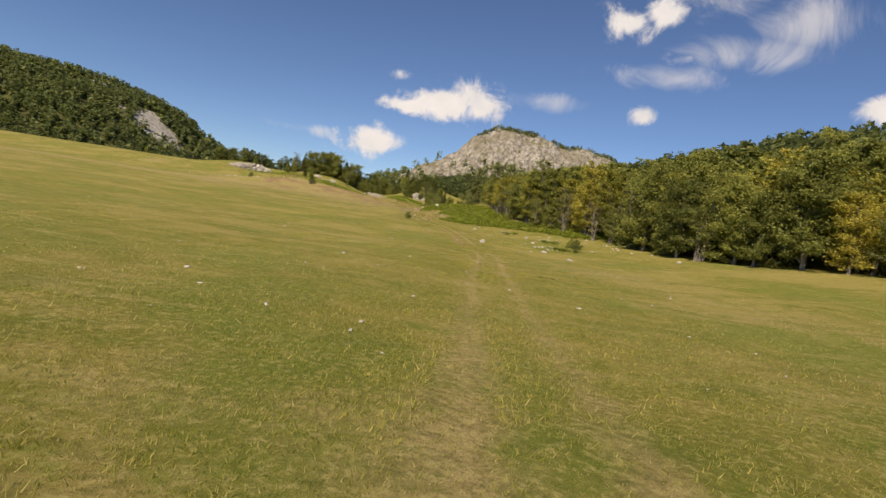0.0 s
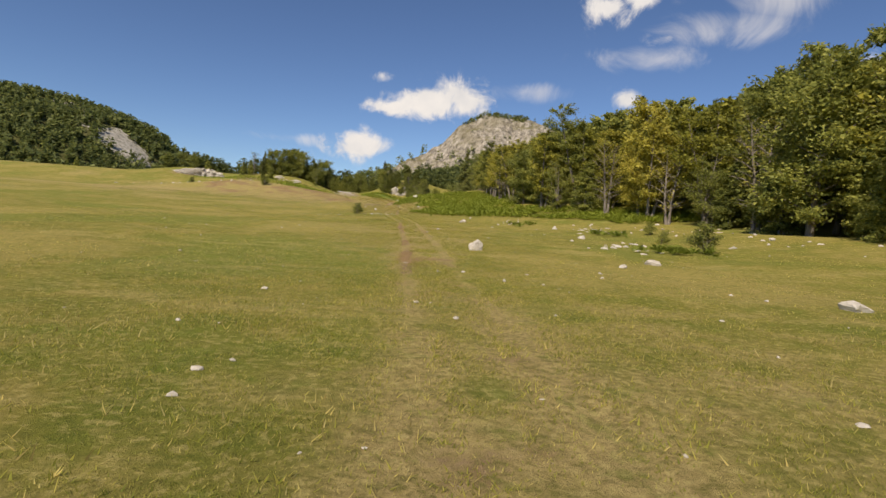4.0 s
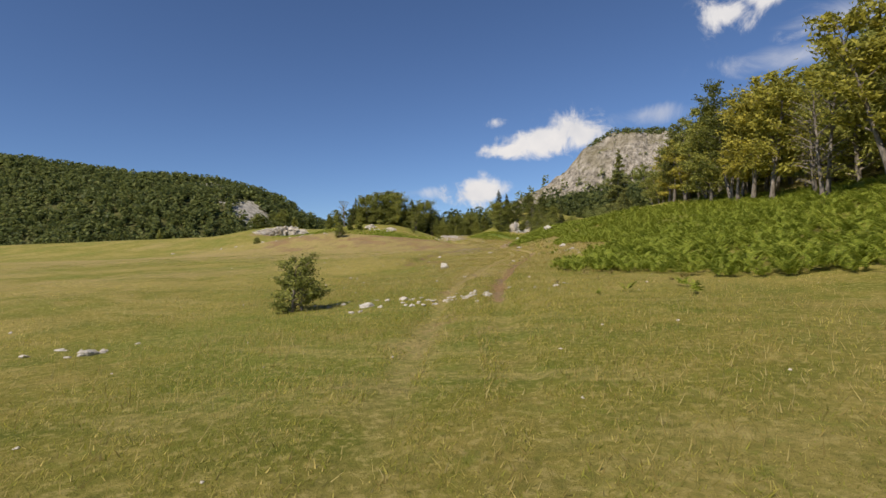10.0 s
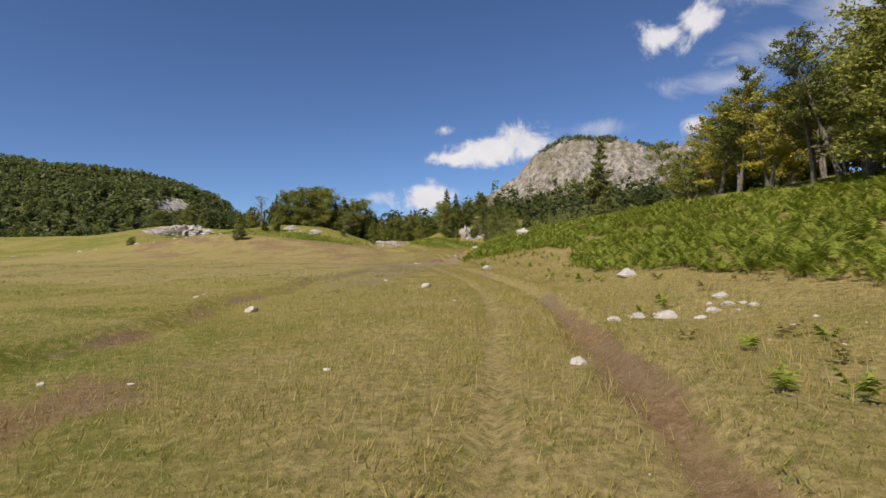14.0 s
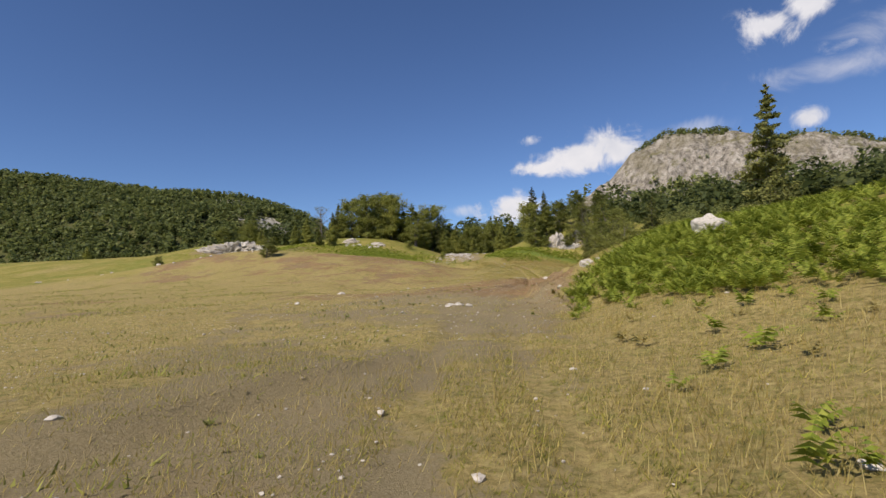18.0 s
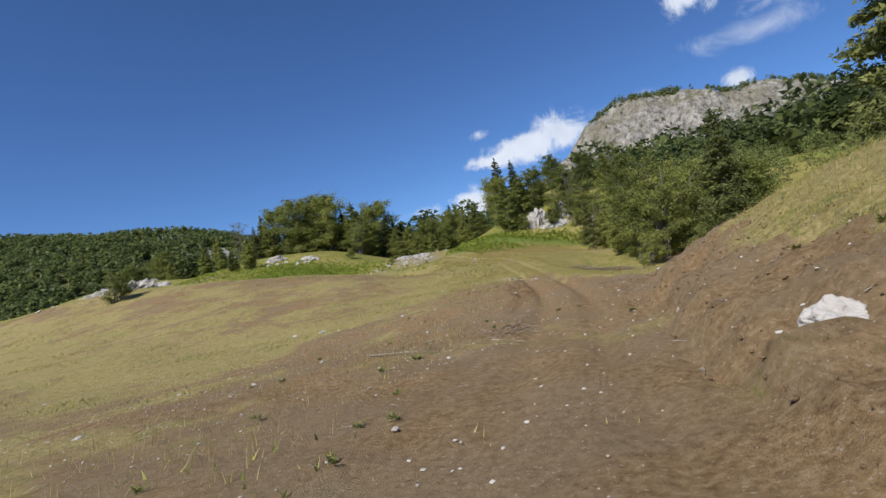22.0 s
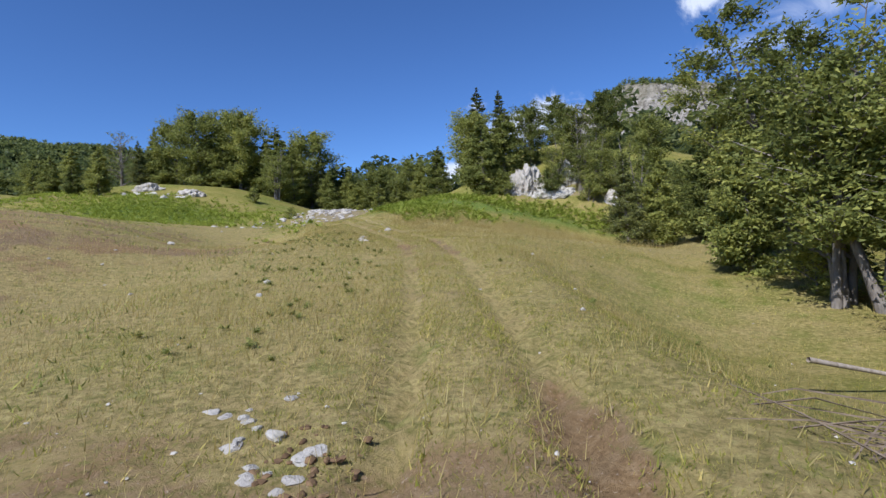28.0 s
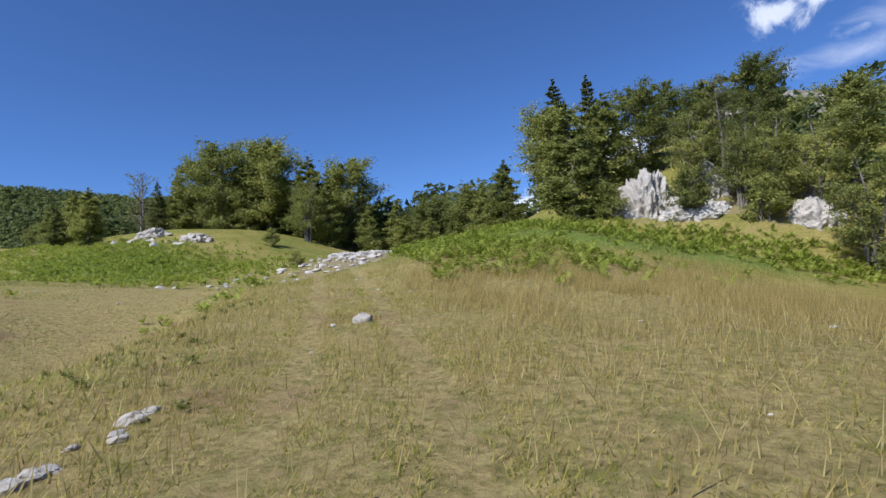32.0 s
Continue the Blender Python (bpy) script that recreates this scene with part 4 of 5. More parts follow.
# ---- rocks ----
def rock_mesh(seed, flat=0.7, detail=3, rough=0.35):
    bm = bmesh.new()
    bmesh.ops.create_icosphere(bm, subdivisions=detail, radius=0.5)
    o = Vector((seed * 7.3, seed * 3.1, seed * 5.7))
    r = random.Random(seed)
    cuts = []
    for k in range(9):
        a, e = k * 2.4 + r.uniform(-.4, .4), r.uniform(-.25, 1.1)
        cuts.append((Vector((math.cos(a) * math.cos(e), math.sin(a) * math.cos(e), math.sin(e))), r.uniform(.25, .40)))
    for v in bm.verts:
        n = v.co.normalized()
        k = 1 + rough * 1.2 * noise.noise(n * 1.3 + o)
        v.co = Vector((n.x * k, n.y * k * 0.8, n.z * k)) * 0.5
        for ax, lim in cuts:
            over = v.co.dot(ax) - lim
            if over > 0:
                v.co -= ax * over * 0.94
        v.co += n * 0.5 * rough * (0.16 * noise.noise(n * 4.5 + o) - 0.14 * abs(noise.noise(n * 8 + o)))
        v.co.z *= flat
    me = bpy.data.meshes.new("rock")
    bm.to_mesh(me)
    bm.free()
    me.materials.append(ROCK)
    return me


def boulder_mesh(seed, flat, lean):
    bm = bmesh.new()
    bmesh.ops.create_icosphere(bm, subdivisions=5, radius=0.5)
    o = Vector((seed * 5.3, seed * 2.7, seed * 8.1))
    for v in bm.verts:
        n = v.co.normalized()
        k = 1 + 0.40 * noise.noise(n * 1.5 + o) + 0.16 * abs(noise.noise(n * 2.6 + o)) - 0.10 * abs(noise.noise(n * 5.0 + o)) + 0.05 * noise.noise(n * 10 + o) + 0.028 * noise.noise(n * 22 + o)
        v.co = Vector((n.x * k + lean * n.z, n.y * k * 0.8, n.z * k * flat)) * 0.5
    me = bpy.data.meshes.new("rock")
    bm.to_mesh(me)
    bm.free()
    me.materials.append(ROCK)
    return me


ROCKS = [rock_mesh(s, f, 3, ro) for s, f, ro in ((1, .75, .35), (2, .6, .45), (3, .9, .4), (4, .5, .4), (5, .7, .5), (6, .8, .45))]
BOULDERS = [boulder_mesh(sd, fl, le) for sd, fl, le in ((3, 1.0, .1), (4, .8, -.1), (6, .7, .2), (9, .8, 0))]


def rock(x, y, size, which=0, turn=0.0, tall=1.0, label="pale limestone stone lying in the grass", name="stone", sink=0.22):
    ob = new(name, BOULDERS[which % 4] if name == "boulder" else ROCKS[which % len(ROCKS)])
    ob.matrix_basis = pose(x, y, gz(x, y) + size * tall * (0.30 - sink), 0, 0, turn) @ Matrix.Diagonal((size * .9, size * .9, size * tall * .95, 1))
    return tagged(ob, label, "rock", "stones of the meadow")


rock(4.64, 65.9, 0.70, 4, 200, 1.2, "large pale limestone boulder standing in short grass", "boulder", 0.3)
rock(-8.35, 132.0, 0.60, 3, 80, 1.1, "pinkish pale boulder beside the track", "boulder")
rock(5.7, 107.1, 0.8, 1, 40, .8, "pale boulder with a dark hollow on its side", "boulder")
rock(-12.4, 196.5, 0.72, 1, 250, .8, "pale wedge-shaped boulder with a dark hollow on the dug bank", "boulder", .42)
rock(-7.0, 163.7, 0.72, 2, 70, .8, "rough pale boulder beside the worn track", "boulder")
rock(-9.7, 191.9, 0.75, 2, 20, 1.0, "pale wedge-shaped boulder in the grass of the bank", "boulder")
rock(-4.5, 187.1, 1.7, 5, 10, .9, "white limestone boulder on the fern slope", "boulder")
STONES = [(3.0, 57.9, 0.14), (13.1, 54.6, 0.9), (2.2, 33.5, 0.22), (-1.8, 29.1, 0.22), (-13.9, 45.4, 0.35), (-5.1, 50.9, 0.28), (-16.3, 54.4, 0.3), (28.7, 64.3, 0.9), (10.4, 63.1, 0.42), (12.2, 64.6, 0.88), (8.6, 60.1, 0.24), (8.2, 58.6, 0.19), (11.4, 75.7, 0.4), (10.9, 70.0, 0.24), (13.3, 80.5, 0.75), (20.6, 73.5, 0.6), (2.8, 81.9, 0.4), (14.4, 95.0, 0.7), (26.1, 98.5, 0.8), (-1.3, 99.9, 0.18), (6.9, 114.8, 0.5), (-10.5, 111.3, 0.45), (-4.8, 135.4, 0.38), (-4.7, 141.1, 0.3), (-2.7, 144.4, 0.6), (-12.2, 146.6, 0.5), (-2.0, 151.2, 0.8), (-8.9, 154.0, 0.62)]
ROADSIDE = [(-5.0, 156.0, 0.3), (-11.3, 157.3, 0.25), (-3.7, 165.1, 0.5), (10.7, 160.6, 0.8), (-10.7, 186.4, 0.35), (-24.6, 187.4, 0.4), (-22.0, 191.9, 0.3), (-10.6, 194.8, 0.4), (-23.0, 198.3, 0.25), (-28.6, 199.7, 0.9), (-22.6, 214.6, 0.22), (-29.6, 216.9, 0.35), (-25.9, 224.0, 0.3), (-23.5, 226.6, 0.3), (-22.6, 233.3, 0.22), (-23.1, 234.5, 0.26), (-32.3, 242.9, 0.4), (-27.4, 215.8, 0.5), (-21.5, 212.6, 0.14), (-19.4, 209.3, 0.1), (-13.3, 209.0, 0.16), (-20.8, 213.9, 0.18), (-12.9, 177.1, 0.09), (-12.9, 178.4, 0.1), (-14.1, 174.4, 0.08), (-25.1, 250.3, 0.5), (-32.7, 249.7, 0.4), (-37.1, 268.3, 0.6), (-64.7, 282.5, 1.6), (-75.2, 292.7, 2.4), (-94.8, 236.4, 0.8)]
for i, (x, yy, s) in enumerate(STONES + ROADSIDE):
    rock(x, yy, s, i * 5 + 1, i * 67.0, .8)


def stone_group(cx, cy, along, turn, width, n, lo, hi, seed, label):
    q = np.random.default_rng(seed)
    c, sn = math.cos(radians(turn)), math.sin(radians(turn))
    for i in range(n):
        u, v = q.uniform(-along / 2, along / 2), q.normal(0, width / 2)
        ob = rock(cx + u * c - v * sn, cy + u * sn + v * c, q.uniform(lo, hi) ** 1.0, int(q.integers(6)), q.uniform(0, 360), q.uniform(.42, .75), label, sink=.26)
        ob["group"] = "stone scatter"


stone_group(-14.9, 183.6, 2.3, 20, 1.2, 20, .14, .5, 1, "flat pale stone bedded in the dirt road")
stone_group(-18.2, 226.1, 4.6, 125, .32, 58, .07, .26, 2, "white stone of a low row across the track")
stone_group(-24.4, 244.4, 2.9, 103, .26, 17, .10, .34, 3, "pale stone of a row beside the track")
stone_group(-4.9, 117.7, 2.6, 15, .9, 46, .06, .24, 4, "pale stone of a scatter across the track")
stone_group(-2.2, 119.2, 2.6, 60, .5, 12, .06, .16, 24, "small pale stone beside the rut")
stone_group(-7.6, 117.6, 3.2, 10, .6, 12, .08, .3, 25, "pale stone half sunk in short grass")
stone_group(-12.6, 110.8, 6.0, 25, .9, 16, .10, .30, 5, "pale stone half sunk in the turf")
stone_group(14.5, 74.0, 9.0, 65, 1.6, 24, .18, .6, 6, "grey limestone block of a tumbled wall")
stone_group(17.5, 93.0, 12.0, 80, 2.2, 26, .18, .6, 7, "grey limestone block of a tumbled wall")
for sx, sy, size in ((-6.9, 116.6, .55), (-6.4, 116.3, .23), (-6.2, 117.7, .38), (-5.2, 116.3, .21), (-5.0, 116.8, .2), (-5.5, 116.2, .23), (-6.7, 117.7, .24), (-4.9, 117.7, .2), (-4.3, 119.0, .17), (-3.3, 119.4, .21), (-6.9, 115.5, .22), (-6.7, 115.6, .17), (-7.9, 117.3, .2), (-5.2, 117.2, .21), (-5.5, 116.9, .21)):
    rock(sx, sy, size, int(size * 100), sx * 70, .7, "pale angular stone of a scatter across the track")
rock(-6.4, 13.3, .26, 4, 20, .5, "white stone lying in short meadow grass")
rock(5.3, 105.0, .62, 3, 30, .9, "pale pointed stone in short meadow grass")
rock(8.6, 99.2, .7, 1, 0, .5, "flat grey stone in short meadow grass")
stone_group(11.6, 106.0, 6.0, 62, 1.3, 16, .2, .6, 8, "grey limestone block beside the ferns")
stone_group(-2.4, 144.6, 3.0, 15, .7, 12, .15, .5, 9, "pale stone by the ferns")



stone_group(-9.5, 192.5, 4.0, 30, 1.5, 9, .2, .6, 13, "pale stone at the top of the bank")



# ---- limestone outcrops ----
def outcrop(x, y, w, dpt, h, turn, seed, label, sink=0.3):
    bm = bmesh.new()
    bmesh.ops.create_icosphere(bm, subdivisions=6 if h > 2 else 5, radius=1)
    o = Vector((seed * 3.7, seed * 1.9, seed * 8.3))
    for v in bm.verts:
        n = v.co.normalized()
        q = Vector((n.x * w / 3, n.y * dpt / 3, n.z * h / 3))
        k = 1 + 0.34 * noise.noise(q * 1.1 + o) + 0.30 * abs(noise.noise(q * 2.6 + o)) - 0.22 * abs(noise.noise(Vector((q.x * 4, q.y * 4, q.z * 2.2)) + o)) + 0.13 * noise.noise(q * 7 + o) + 0.09 * noise.noise(q * 17 + o) - 0.22 * abs(noise.noise(q * 5 + o * 2))
        v.co = Vector((n.x * k * w / 2, n.y * k * dpt / 2, n.z * k * h))
    me = bpy.data.meshes.new("rock_outcrop")
    bm.to_mesh(me)
    bm.free()
    me.materials.append(CRAG_ROCK)
    ob = new("rock_outcrop", me)
    ob.matrix_basis = pose(x, y, gz(x, y) - h * sink, 0, 0, turn)
    return tagged(ob, label, "rock", "limestone outcrops")


outcrop(-18.9, 280.2, 4.2, 3.4, 3.5, 10, 1, "pale weathered limestone crag under the trees")
outcrop(-14.6, 281.6, 2.6, 2.6, 2.6, -20, 2, "brownish broken limestone crag under the trees")
outcrop(-16.0, 278.6, 4.2, 2.4, 1.2, 25, 3, "low pale rock at the foot of the crag")
outcrop(-9.8, 278.2, 3.0, 2.2, 1.4, 5, 4, "low broken rock among thin stems")
outcrop(-112.0, 290.0, 20.0, 8.0, 2.8, 8, 5, "long bare pale limestone slab on a knoll", .2)
outcrop(-74.5, 291.5, 5.0, 3.0, 1.3, 15, 6, "pale rock slab above bright ferns")
outcrop(-66.0, 289.0, 4.6, 2.6, .9, -10, 7, "pale rock slab on the knoll")
outcrop(-40.3, 281.0, 4.2, 2.4, .5, 30, 8, "bare rock step on the stony saddle track")
outcrop(-44.0, 284.0, 3.2, 2.4, .5, 60, 9, "bare rock step on the stony saddle track")


# ---- bracken, grass, gravel ----
def frond_plants(name, x, y, size, seed, mat, label, fronds=8, pairs=11):
    q = np.random.default_rng(seed)
    n = len(x)
    base = np.stack([x, y, ground_z(x, y) - .02], -1)
    V = []
    for f in range(fronds):
        a = q.random(n) * 2 * np.pi
        lift = q.uniform(.75, 1.25, n) * size
        out = q.uniform(.45, .95, n) * size
        dirx = np.stack([np.cos(a), np.sin(a), 0 * a], -1)
        side = np.stack([-np.sin(a), np.cos(a), 0 * a], -1)

        def spine(t):
            return base + dirx * (out * t ** 1.3)[:, None] + np.array([0, 0, 1]) * (lift * (1.25 * t - .55 * t ** 2.4))[:, None]
        for k in range(pairs):
            t = .28 + .72 * k / pairs
            p0, p1 = spine(np.full(n, t)), spine(np.full(n, min(1.05, t + .62 / pairs)))
            w = (size * .33 * (1.08 - t) * q.uniform(.8, 1.2, n))[:, None]
            for sg in (-1, 1):
                tip = (p0 + p1) / 2 + side * sg * w + dirx * (w * .35) + np.array([0, 0, -1]) * (w * q.uniform(.05, .4, (n, 1)))
                V.append(np.stack([p0, p1, tip], 1))
    v = np.concatenate(V, 0).reshape(-1, 3)
    ob = new(name, mesh_of(name, v, np.arange(len(v)).reshape(-1, 3), mat))
    return tagged(ob, label, "ferns", kind="stuff")


def fern_bed():
    q = np.random.default_rng(91)
    y = q.uniform(100, 197, 7000)
    lo = eased(y, [100, 108, 114, 119, 123, 128, 133, 139, 147, 155, 160, 166, 172, 177, 184, 189, 193, 197], [26, 21, 15, 9, 3.4, 2.9, 5, 8, 6, 4.4, 5, 8, 7, 3.7, 3.5, 4.3, 7, 12]) + 0.9 * fbm(y, y * 0, 5, 2, 71)
    d = lo + q.random(7000) ** 1.25 * eased(y, [100, 120, 150, 180, 197], [14, 16, 18, 16, 5])
    x = line_x(y) + d
    keep = (fbm(x, y, 6, 2, 73) > -.75)
    x, y, d, lo = x[keep], y[keep], d[keep], lo[keep]
    frond_plants("bracken_slope", x, y, q.uniform(.42, .85, len(x)) * (.75 + .25 * step(d - lo, 0, 2)), 92, FERN, "tall green bracken covering the slope beside the track")
    n = 1900
    x = np.concatenate([q.normal(-60, 8, n), q.normal(-90, 11, n // 2), q.normal(-27, 3.4, n // 3), q.uniform(-33, -8, n // 2)])
    y = np.concatenate([q.normal(275, 5, n), q.normal(282, 4, n // 2), q.normal(261, 3.0, n // 3), 273 + q.normal(0, 1.9, n // 2)])
    keep = np.abs(x - line_x(y)) > 3.0
    x, y = x[keep], y[keep]
    frond_plants("bracken_knoll", x, y, q.uniform(.32, .6, len(x)), 93, FERN, "bright green low bracken on the knolls", 7, 5)
    x = np.concatenate([np.full(30, 15.5), np.full(24, 17.2), np.full(20, 12.4)]) + q.normal(0, .9, 74)
    y = np.concatenate([np.full(30, 70.5), np.full(24, 86), np.full(20, 103)]) + q.normal(0, 1.1, 74)
    frond_plants("bracken_clumps", x, y, q.uniform(.4, .7, 74), 94, FERN, "bracken clumps beside the tumbled wall")


fern_bed()


def blades(name, x, y, h, w, lean, seed, mat, label):
    q = np.random.default_rng(seed)
    n = len(x)
    b = np.stack([x, y, ground_z(x, y) - .01], -1)
    a = q.random(n) * 2 * np.pi
    side = np.stack([np.cos(a), np.sin(a), 0 * a], -1) * (w * q.uniform(.6, 1.3, n))[:, None]
    tip = b + np.stack([q.normal(.1, lean * .8, n) * h, q.normal(.15, lean * .8, n) * h, h], -1)
    v = np.stack([b - side, b + side, tip], 1).reshape(-1, 3)
    ob = new(name, mesh_of(name, v, np.arange(len(v)).reshape(-1, 3), mat))
    return tagged(ob, label, "grass", kind="stuff")


def bareness(x, y):
    d = x - line_x(y)
    rut = np.exp(-((np.abs(d - rut_shift(y)) - .78) / .3) ** 2) * np.where(y > 60, .85, .35)
    return np.clip(np.maximum.reduce([road_bare(d, y) * (.84 + .16 * step(y, 184, 200)), rut, 1.2 * hump(x, y, -42, 281, 6, 11, 25), .6 * hump(x, y, -15, 158, 6, 11)]), 0, 1)


def grow_grass():
    q = np.random.default_rng(101)
    n = 1500000
    y = q.uniform(-1, 262, n)
    d = q.normal(0, 1, n) * 2.6 + q.uniform(-3, 3, n)
    x = line_x(y) + d
    tuft = value_noise(x, y, .35, 7) + .6 * value_noise(x, y, 1.7, 8)
    keep = (q.random(n) > bareness(x, y) * 1.05) & (tuft > -1.1 + .9 * q.random(n))
    x, y, tuft = x[keep], y[keep], tuft[keep]
    h = (.018 + .034 * q.random(len(x))) * (1 + .5 * np.clip(tuft, -.6, 1))
    blades("meadow_grass", x, y, h, .0062, .9, 102, BLADE, "short grazed green and yellowish meadow grass")
    n = 560000
    y = q.uniform(100, 268, n)
    d = q.normal(0, 7.5, n)
    x = line_x(y) + d
    want = .9 * hump(x, y, -1, 147, 9, 14) + .95 * hump(x, y, -6.5, 166, 5, 8) + .9 * hump(x, y, -19, 252, 10, 8) + .8 * hump(x, y, -10, 203, 4, 9) + .7 * hump(x, y, -20.5, 226, 4, 7) + .45 * hump(x, y, -24, 240, 16, 14) + .4 * hump(x, y, -8, 128, 4, 14) + .3 * hump(x, y, -10, 222, 7, 8) + .8 * hump(x, y, -18.2, 210, 2.4, 9) + .5 * hump(x, y, -22, 196, 6, 20) + .7 * hump(x, y, -10.5, 172, 1.2, 10) + .5 * hump(x, y, -8, 184, 3, 12) + .5 * hump(x, y, -31, 240, 6, 12) + .14
    want = want * (.35 + .65 * step(value_noise(x, y, 1.1, 17) + .5 * value_noise(x, y, .4, 18), -.3, .5))
    keep = (q.random(n) < want) & (q.random(n) > (1.1 - .35 * step(line_x(y) - x, 2.2, 3.2)) * bareness(x, y))
    x, y = x[keep], y[keep]
    h = q.uniform(.07, .30, len(x)) * (.6 + .4 * step(value_noise(x, y, 2.5, 19), -.4, .6))
    m = 60000
    gx, gy = q.normal(-19.5, 4.5, m), q.normal(257, 4.5, m)
    ok = (np.abs(gx - line_x(gy)) > 1.8) & (q.random(m) < step(value_noise(gx, gy, 1.3, 41) + .5 * value_noise(gx, gy, .4, 42), -.5, .4))
    x, y = np.concatenate([x, gx[ok]]), np.concatenate([y, gy[ok]])
    h = np.concatenate([h, q.uniform(.15, .5, ok.sum())])
    blades("dry_grass", x, y, h, .0055, .42, 103, STRAW, "tall straw-coloured dry grass")
    n = 520000
    y = q.uniform(4, 262, n)
    d = np.where(q.random(n) < .5, -1, 1) * (0.4 + 26 * q.random(n) ** 1.8)
    x = line_x(y) + d
    keep = (value_noise(x, y, 1.4, 51) + .7 * value_noise(x, y, .5, 52) > .1) & (q.random(n) > bareness(x, y))
    x, y = x[keep], y[keep]
    h = q.uniform(.035, .09, len(x))
    straw = value_noise(x, y, 3.5, 53) + q.normal(0, .4, len(x)) > np.where((y > 150) & (x < line_x(y)), -.1, .45)
    blades("meadow_tufts", x[~straw], y[~straw], h[~straw], .009, .7, 104, BLADE, "uneven tufts of green meadow grass")
    blades("straw_tufts", x[straw], y[straw], h[straw] * 1.25, .008, .6, 105, STRAW, "uneven tufts of dry straw-coloured grass")
    n = 150000
    y = q.uniform(150, 285, n)
    x = line_x(y) - 2.2 - 62 * q.random(n) ** 1.3
    keep = value_noise(x, y, 2.2, 54) + .6 * value_noise(x, y, .7, 55) > .15
    x, y = x[keep], y[keep]
    keep = q.random(len(x)) > .8 * bareness(x, y)
    x, y = x[keep], y[keep]
    blades("heath_plants", x, y, q.uniform(.04, .13, len(x)) * (1 + .012 * (line_x(y) - x)), .018, .8, 106, LEAF, "low dark heath plants on thin soil")


grow_grass()


def pebbles(name, x, y, size, seed, label, mat=ROCK):
    q = np.random.default_rng(seed)
    t = (1 + 5 ** .5) / 2
    ico = np.array([(-1, t, 0), (1, t, 0), (-1, -t, 0), (1, -t, 0), (0, -1, t), (0, 1, t), (0, -1, -t), (0, 1, -t), (t, 0, -1), (t, 0, 1), (-t, 0, -1), (-t, 0, 1)]) / 1.9
    tri = np.array([(0, 11, 5), (0, 5, 1), (0, 1, 7), (0, 7, 10), (0, 10, 11), (1, 5, 9), (5, 11, 4), (11, 10, 2), (10, 7, 6), (7, 1, 8), (3, 9, 4), (3, 4, 2), (3, 2, 6), (3, 6, 8), (3, 8, 9), (4, 9, 5), (2, 4, 11), (6, 2, 10), (8, 6, 7), (9, 8, 1)])
    n = len(x)
    v = ico[None] * q.uniform(.6, 1.25, (n, 12, 1)) * size[:, None, None] * .5 * np.stack([q.uniform(.7, 1.4, n), q.uniform(.7, 1.2, n), q.uniform(.4, .8, n)], -1)[:, None, :]
    v = v + np.stack([x, y, ground_z(x, y) + size * .08], -1)[:, None, :]
    f = tri[None] + (np.arange(n) * 12)[:, None, None]
    ob = new(name, mesh_of(name, v.reshape(-1, 3), f.reshape(-1, 3), mat))
    return tagged(ob, label, "gravel", kind="stuff")


def far_stones(name, cx, cy, rx, ry, n, lo, hi, seed, label):
    q = np.random.default_rng(seed)
    pebbles(name, cx + q.normal(0, rx, n), cy + q.normal(0, ry, n), q.uniform(lo, hi, n), seed, label)


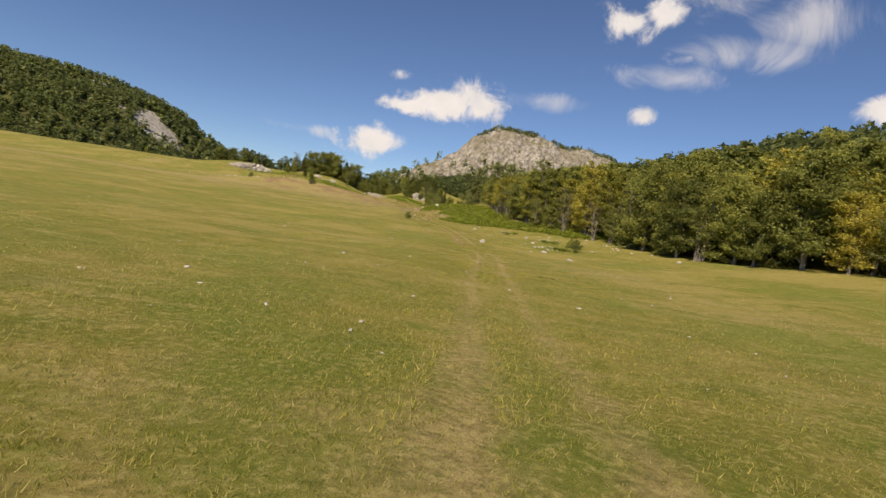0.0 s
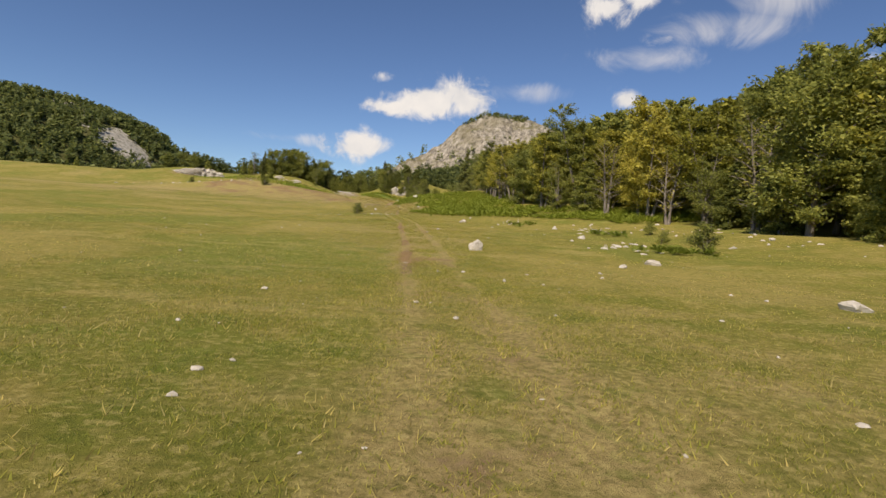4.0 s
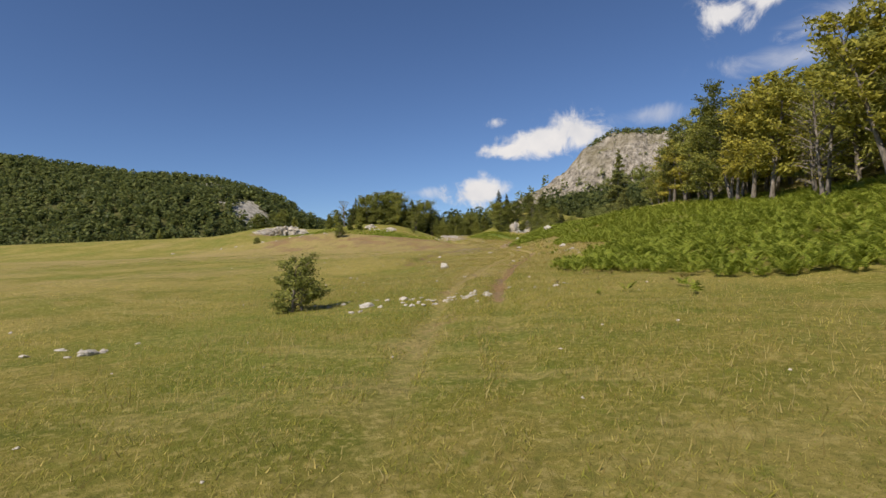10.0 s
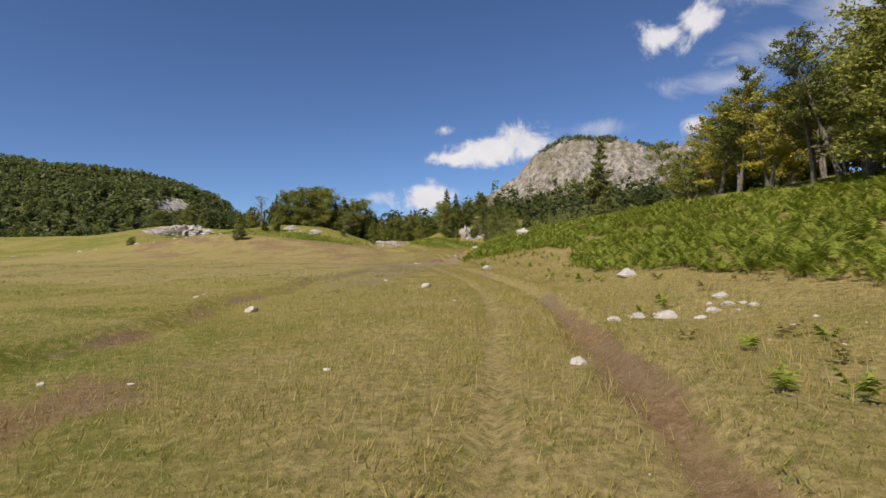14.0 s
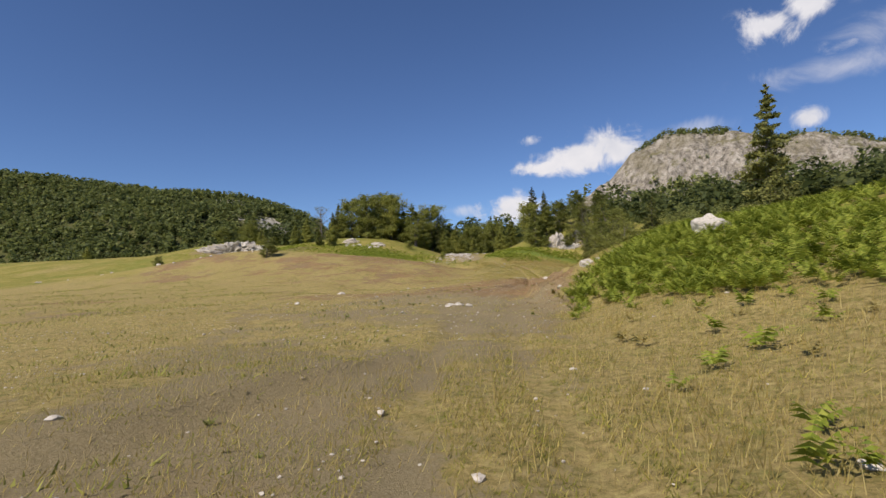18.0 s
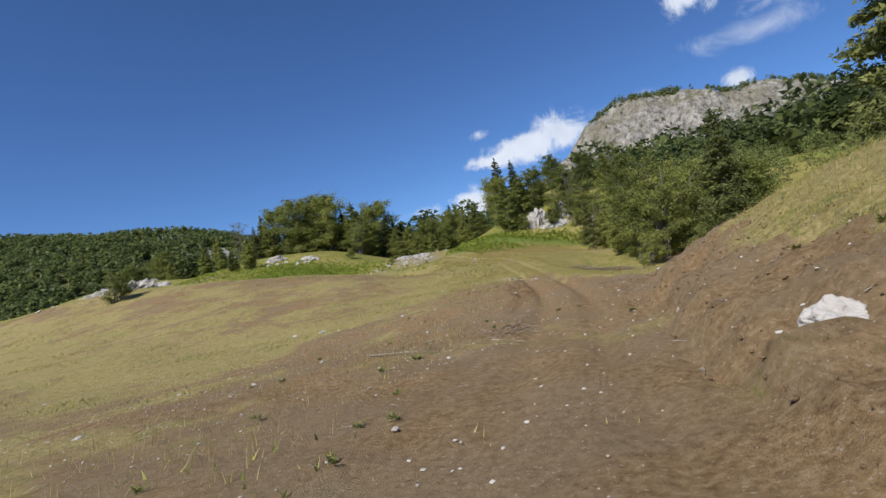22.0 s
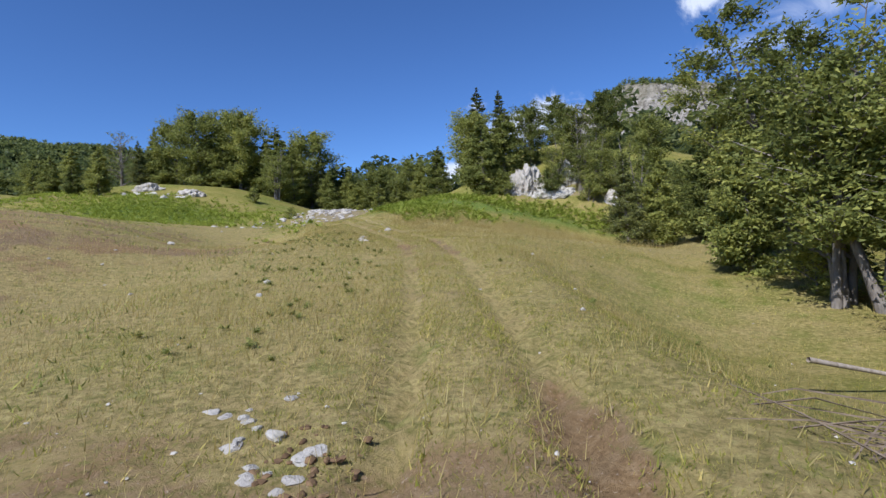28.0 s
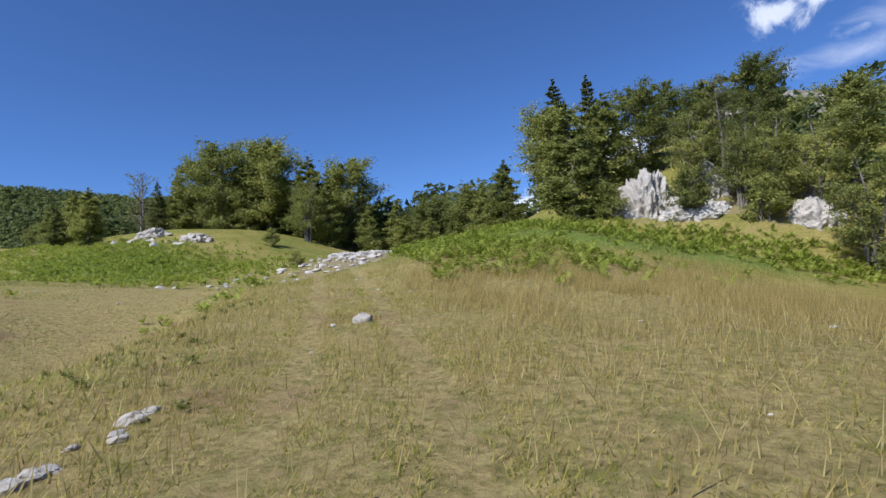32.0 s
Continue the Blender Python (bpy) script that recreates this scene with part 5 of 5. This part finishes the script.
def strew():
    q = np.random.default_rng(111)
    n = 20000
    y = q.uniform(156, 232, n)
    x = line_x(y) + q.normal(-3, 6.5, n)
    keep = q.random(n) < bareness(x, y) * (.35 + .65 * step(value_noise(x, y, 2.2, 23), -.2, .6))
    x, y = x[keep], y[keep]
    pebbles("road_gravel", x, y, .010 + .05 * q.random(len(x)) ** 5, 112, "loose pale stones on the bare earth")
    n = 900
    y = q.uniform(0, 262, n)
    x = line_x(y) + q.normal(0, 9, n)
    pebbles("meadow_pebbles", x, y, .04 + .12 * q.random(n) ** 3, 113, "small pale stones lying in the meadow")
    n = 16000
    y = q.uniform(180, 217, n)
    x = line_x(y) + q.uniform(1.6, 7.0, n)
    keep = q.random(n) < (.25 + .75 * step(value_noise(x, y, 1.2, 27) + .6 * value_noise(x, y, .5, 28), -.1, .7)) * road_bare(x - line_x(y) - .5, y)
    x, y = x[keep], y[keep]
    pebbles("earth_clods", x, y, .014 + .06 * q.random(len(x)) ** 3, 114, "crumbled brown clods of earth on the bank", SOIL)
    n = 1300
    y = q.uniform(214, 227.5, n)
    x = line_x(y) + rut_shift(y) - 1.35 + q.normal(0, .28, n)
    pebbles("trench_clods", x, y, .015 + .09 * q.random(n) ** 3, 115, "crumbled earth along the edge of a trench", SOIL)
    n = 9000
    y = q.uniform(158, 214, n)
    x = line_x(y) - q.uniform(.8, 16, n)
    keep = value_noise(x, y, 2.6, 31) + .6 * value_noise(x, y, .8, 32) > .1
    x, y = x[keep], y[keep]
    pebbles("pale_grit", x, y, .012 + .045 * q.random(len(x)) ** 3, 119, "pale grit lying on thin trodden soil")
    # low weeds on the bare earth
    n = 290
    y = q.uniform(160, 246, n)
    x = line_x(y) + np.where(q.random(n) < .6, -1, 1) * q.uniform(1.6, 7, n)
    x[:8], y[:8] = [-19.9, -18.5, -19.6, -18.9, -22.7, -23.2, -15.2, -14.6], [220.4, 218.1, 219.2, 217.6, 236.0, 237.2, 206.4, 206.0]
    y[150:], near = q.uniform(229, 252, n - 150), q.uniform(1.5, 5.5, n - 150)
    x[150:] = line_x(y[150:]) - near
    x[8:20], y[8:20] = 5.4 + q.normal(0, .4, 12), 28.2 + q.normal(0, .4, 12)
    x[20:30], y[20:30] = -3.8 + q.normal(0, .35, 10), 97.8 + q.normal(0, .35, 10)
    frond_plants("low_weeds", x, y, q.uniform(.07, .19, n), 116, LEAF, "low leafy weeds on the bare earth", 10, 4)
    # bracken seedlings and dead fronds before the fern slope
    n = 200
    y = q.uniform(116, 190, n)
    x = line_x(y) + q.uniform(2.2, 6.5, n)
    keep = value_noise(x, y, 3.0, 29) > .05
    x, y = x[keep], y[keep]
    frond_plants("young_bracken", x, y, q.uniform(.22, .5, len(x)), 117, FERN, "single young bracken plants in dry grass", 6, 5)
    n = 90
    y = q.uniform(118, 190, n)
    x = line_x(y) + q.uniform(2.4, 7, n)
    frond_plants("dead_bracken", x, y, q.uniform(.2, .45, n), 118, STRAW, "withered brown bracken in the grass", 5, 5)


strew()
far_stones("knoll_stones", -70.0, 286.0, 4.0, 1.5, 22, .3, 1.2, 11, "pale rocks among bright ferns")
far_stones("slope_stones", 24.0, 90.0, 4.0, 12.0, 60, .08, .42, 14, "pale rocks on the grassy slope below the wood")
far_stones("saddle_stones", -41.0, 277.0, 2.6, 5.0, 170, .12, .7, 12, "pale broken stones of the saddle track")
far_stones("heath_stones", -85.0, 247.0, 16, 4, 60, .25, 1.1, 10, "pale rocks scattered on the heath slope")


# ---- dead wood ----
def stick(points, radius, label, name="branch"):
    pts = [(x, y, gz(x, y) + z) for x, y, z in points]
    v, f = tube(pts, [radius * (1 - .7 * i / (len(pts) - 1)) for i in range(len(pts))], 6)
    me = mesh_of(name, [tuple(q) for q in v], f, DEADWOOD, True)
    return tagged(new(name, me), label, "branch", "fallen branches")


def brush_heap(cx, cy, w, dp, h, n, seed, label):
    q = np.random.default_rng(seed)
    V, F = [], []
    for i in range(n):
        a, l = q.uniform(0, np.pi), q.uniform(.5, 1.3) * w / 2
        x, y = cx + q.normal(0, w / 4), cy + q.normal(0, dp / 4)
        z = gz(x, y) + h * q.random() * .8 * math.exp(-((x - cx) / w * 2) ** 2) + .05
        dx, dy = math.cos(a) * l / 2, math.sin(a) * l / 3
        v, f = tube([(x - dx, y - dy, z - .05), (x, y, z + .06), (x + dx, y + dy, z + q.normal(0, .12))], [.011, .008, .003], 3)
        F.extend([tuple(j + len(V) for j in t) for t in f])
        V.extend(v)
    ob = new("brushwood_heap", mesh_of("brushwood_heap", [tuple(t) for t in V], F, BRUSH))
    return tagged(ob, label, "branches", kind="stuff")


brush_heap(-12.6, 227.8, 3.6, 1.6, .5, 300, 121, "heap of dry brown brushwood by the gully")
brush_heap(-5.2, 227.4, 3.8, 1.6, .55, 300, 122, "heap of dry brown brushwood at the edge of the wood")
brush_heap(-16.2, 203.6, 1.3, .9, .2, 26, 123, "small pile of dry twigs on the road edge")
stick([(-8.0, 228.4, .05), (-7.3, 228.9, .25), (-6.7, 229.5, .62), (-6.4, 229.6, .95)], .045, "pale curved dead branch standing in brushwood")
stick([(-12.6, 233.0, .6), (-11.2, 233.4, .35), (-10.2, 233.2, .2), (-9.0, 233.6, .3)], .05, "pale bent dead branch under thin trees")
stick([(-19.6, 203.0, .03), (-18.6, 202.6, .05), (-17.9, 202.1, .03)], .018, "grey dry stick on bare earth")
stick([(-18.9, 205.4, .03), (-18.2, 205.3, .05)], .015, "pale dry stick on bare earth")
stick([(-16.6, 202.9, .02), (-15.9, 202.5, .04), (-15.7, 202.0, .02)], .014, "forked dry stick beside the rut")
stick([(-11.36, 162.2, -.02), (-11.45, 162.22, .14), (-11.40, 162.2, .30), (-11.48, 162.2, .46), (-11.44, 162.18, .60), (-11.50, 162.2, .78)], .028, "crooked grey dead branch standing in the ground")
stick([(-11.40, 162.2, .32), (-11.27, 162.2, .29), (-11.22, 162.18, .31)], .014, "short side twig of a standing dead branch")
stick([(-12.2, 152.5, .03), (-11.7, 151.8, .08), (-11.2, 152.0, .03)], .016, "pale dry stick in the grass")


def stump(x, y, h, rad, label):
    v, f = tube([(x, y, gz(x, y) - .05), (x, y, gz(x, y) + h * .6), (x + .02, y, gz(x, y) + h), (x + .02, y, gz(x, y) + h + .004)], [rad * 1.15, rad, rad * .95, .004], 10)
    return tagged(new("tree_stump", mesh_of("tree_stump", [tuple(q) for q in v], f, DEADWOOD, False)), label, "stump", "tree stumps")


stump(-13.0, 200.6, .13, .06, "short cut grey tree stump in loose earth")
stump(-5.1, 216.4, .35, .28, "broad old tree stump on the grassy knoll")


def litter():
    """Thin dry twigs strewn over the bare earth, too many to pick apart."""
    q = np.random.default_rng(131)
    V, F = [], []
    for i in range(420):
        yy = q.uniform(196, 216)
        x = float(line_x(np.array([yy]))[0]) + (q.uniform(-7, -1.2) if q.random() < .55 else q.uniform(1.6, 5))
        a, l = q.uniform(0, 2 * np.pi), .06 + .35 * q.random() ** 3
        p0, p1 = (x, yy), (x + math.cos(a) * l, yy + math.sin(a) * l)
        v, f = tube([(*p0, gz(*p0) + .012), (x + (p1[0] - x) * .5 + .02, yy + (p1[1] - yy) * .5, gz(*p0) + .03), (*p1, gz(*p1) + .012)], [.006, .005, .002], 3)
        F.extend([tuple(j + len(V) for j in t) for t in f])
        V.extend(v)
    tagged(new("twig_litter", mesh_of("twig_litter", [tuple(t) for t in V], F, DEADWOOD)), "thin dry twigs strewn over bare earth", "twigs", kind="stuff")


litter()
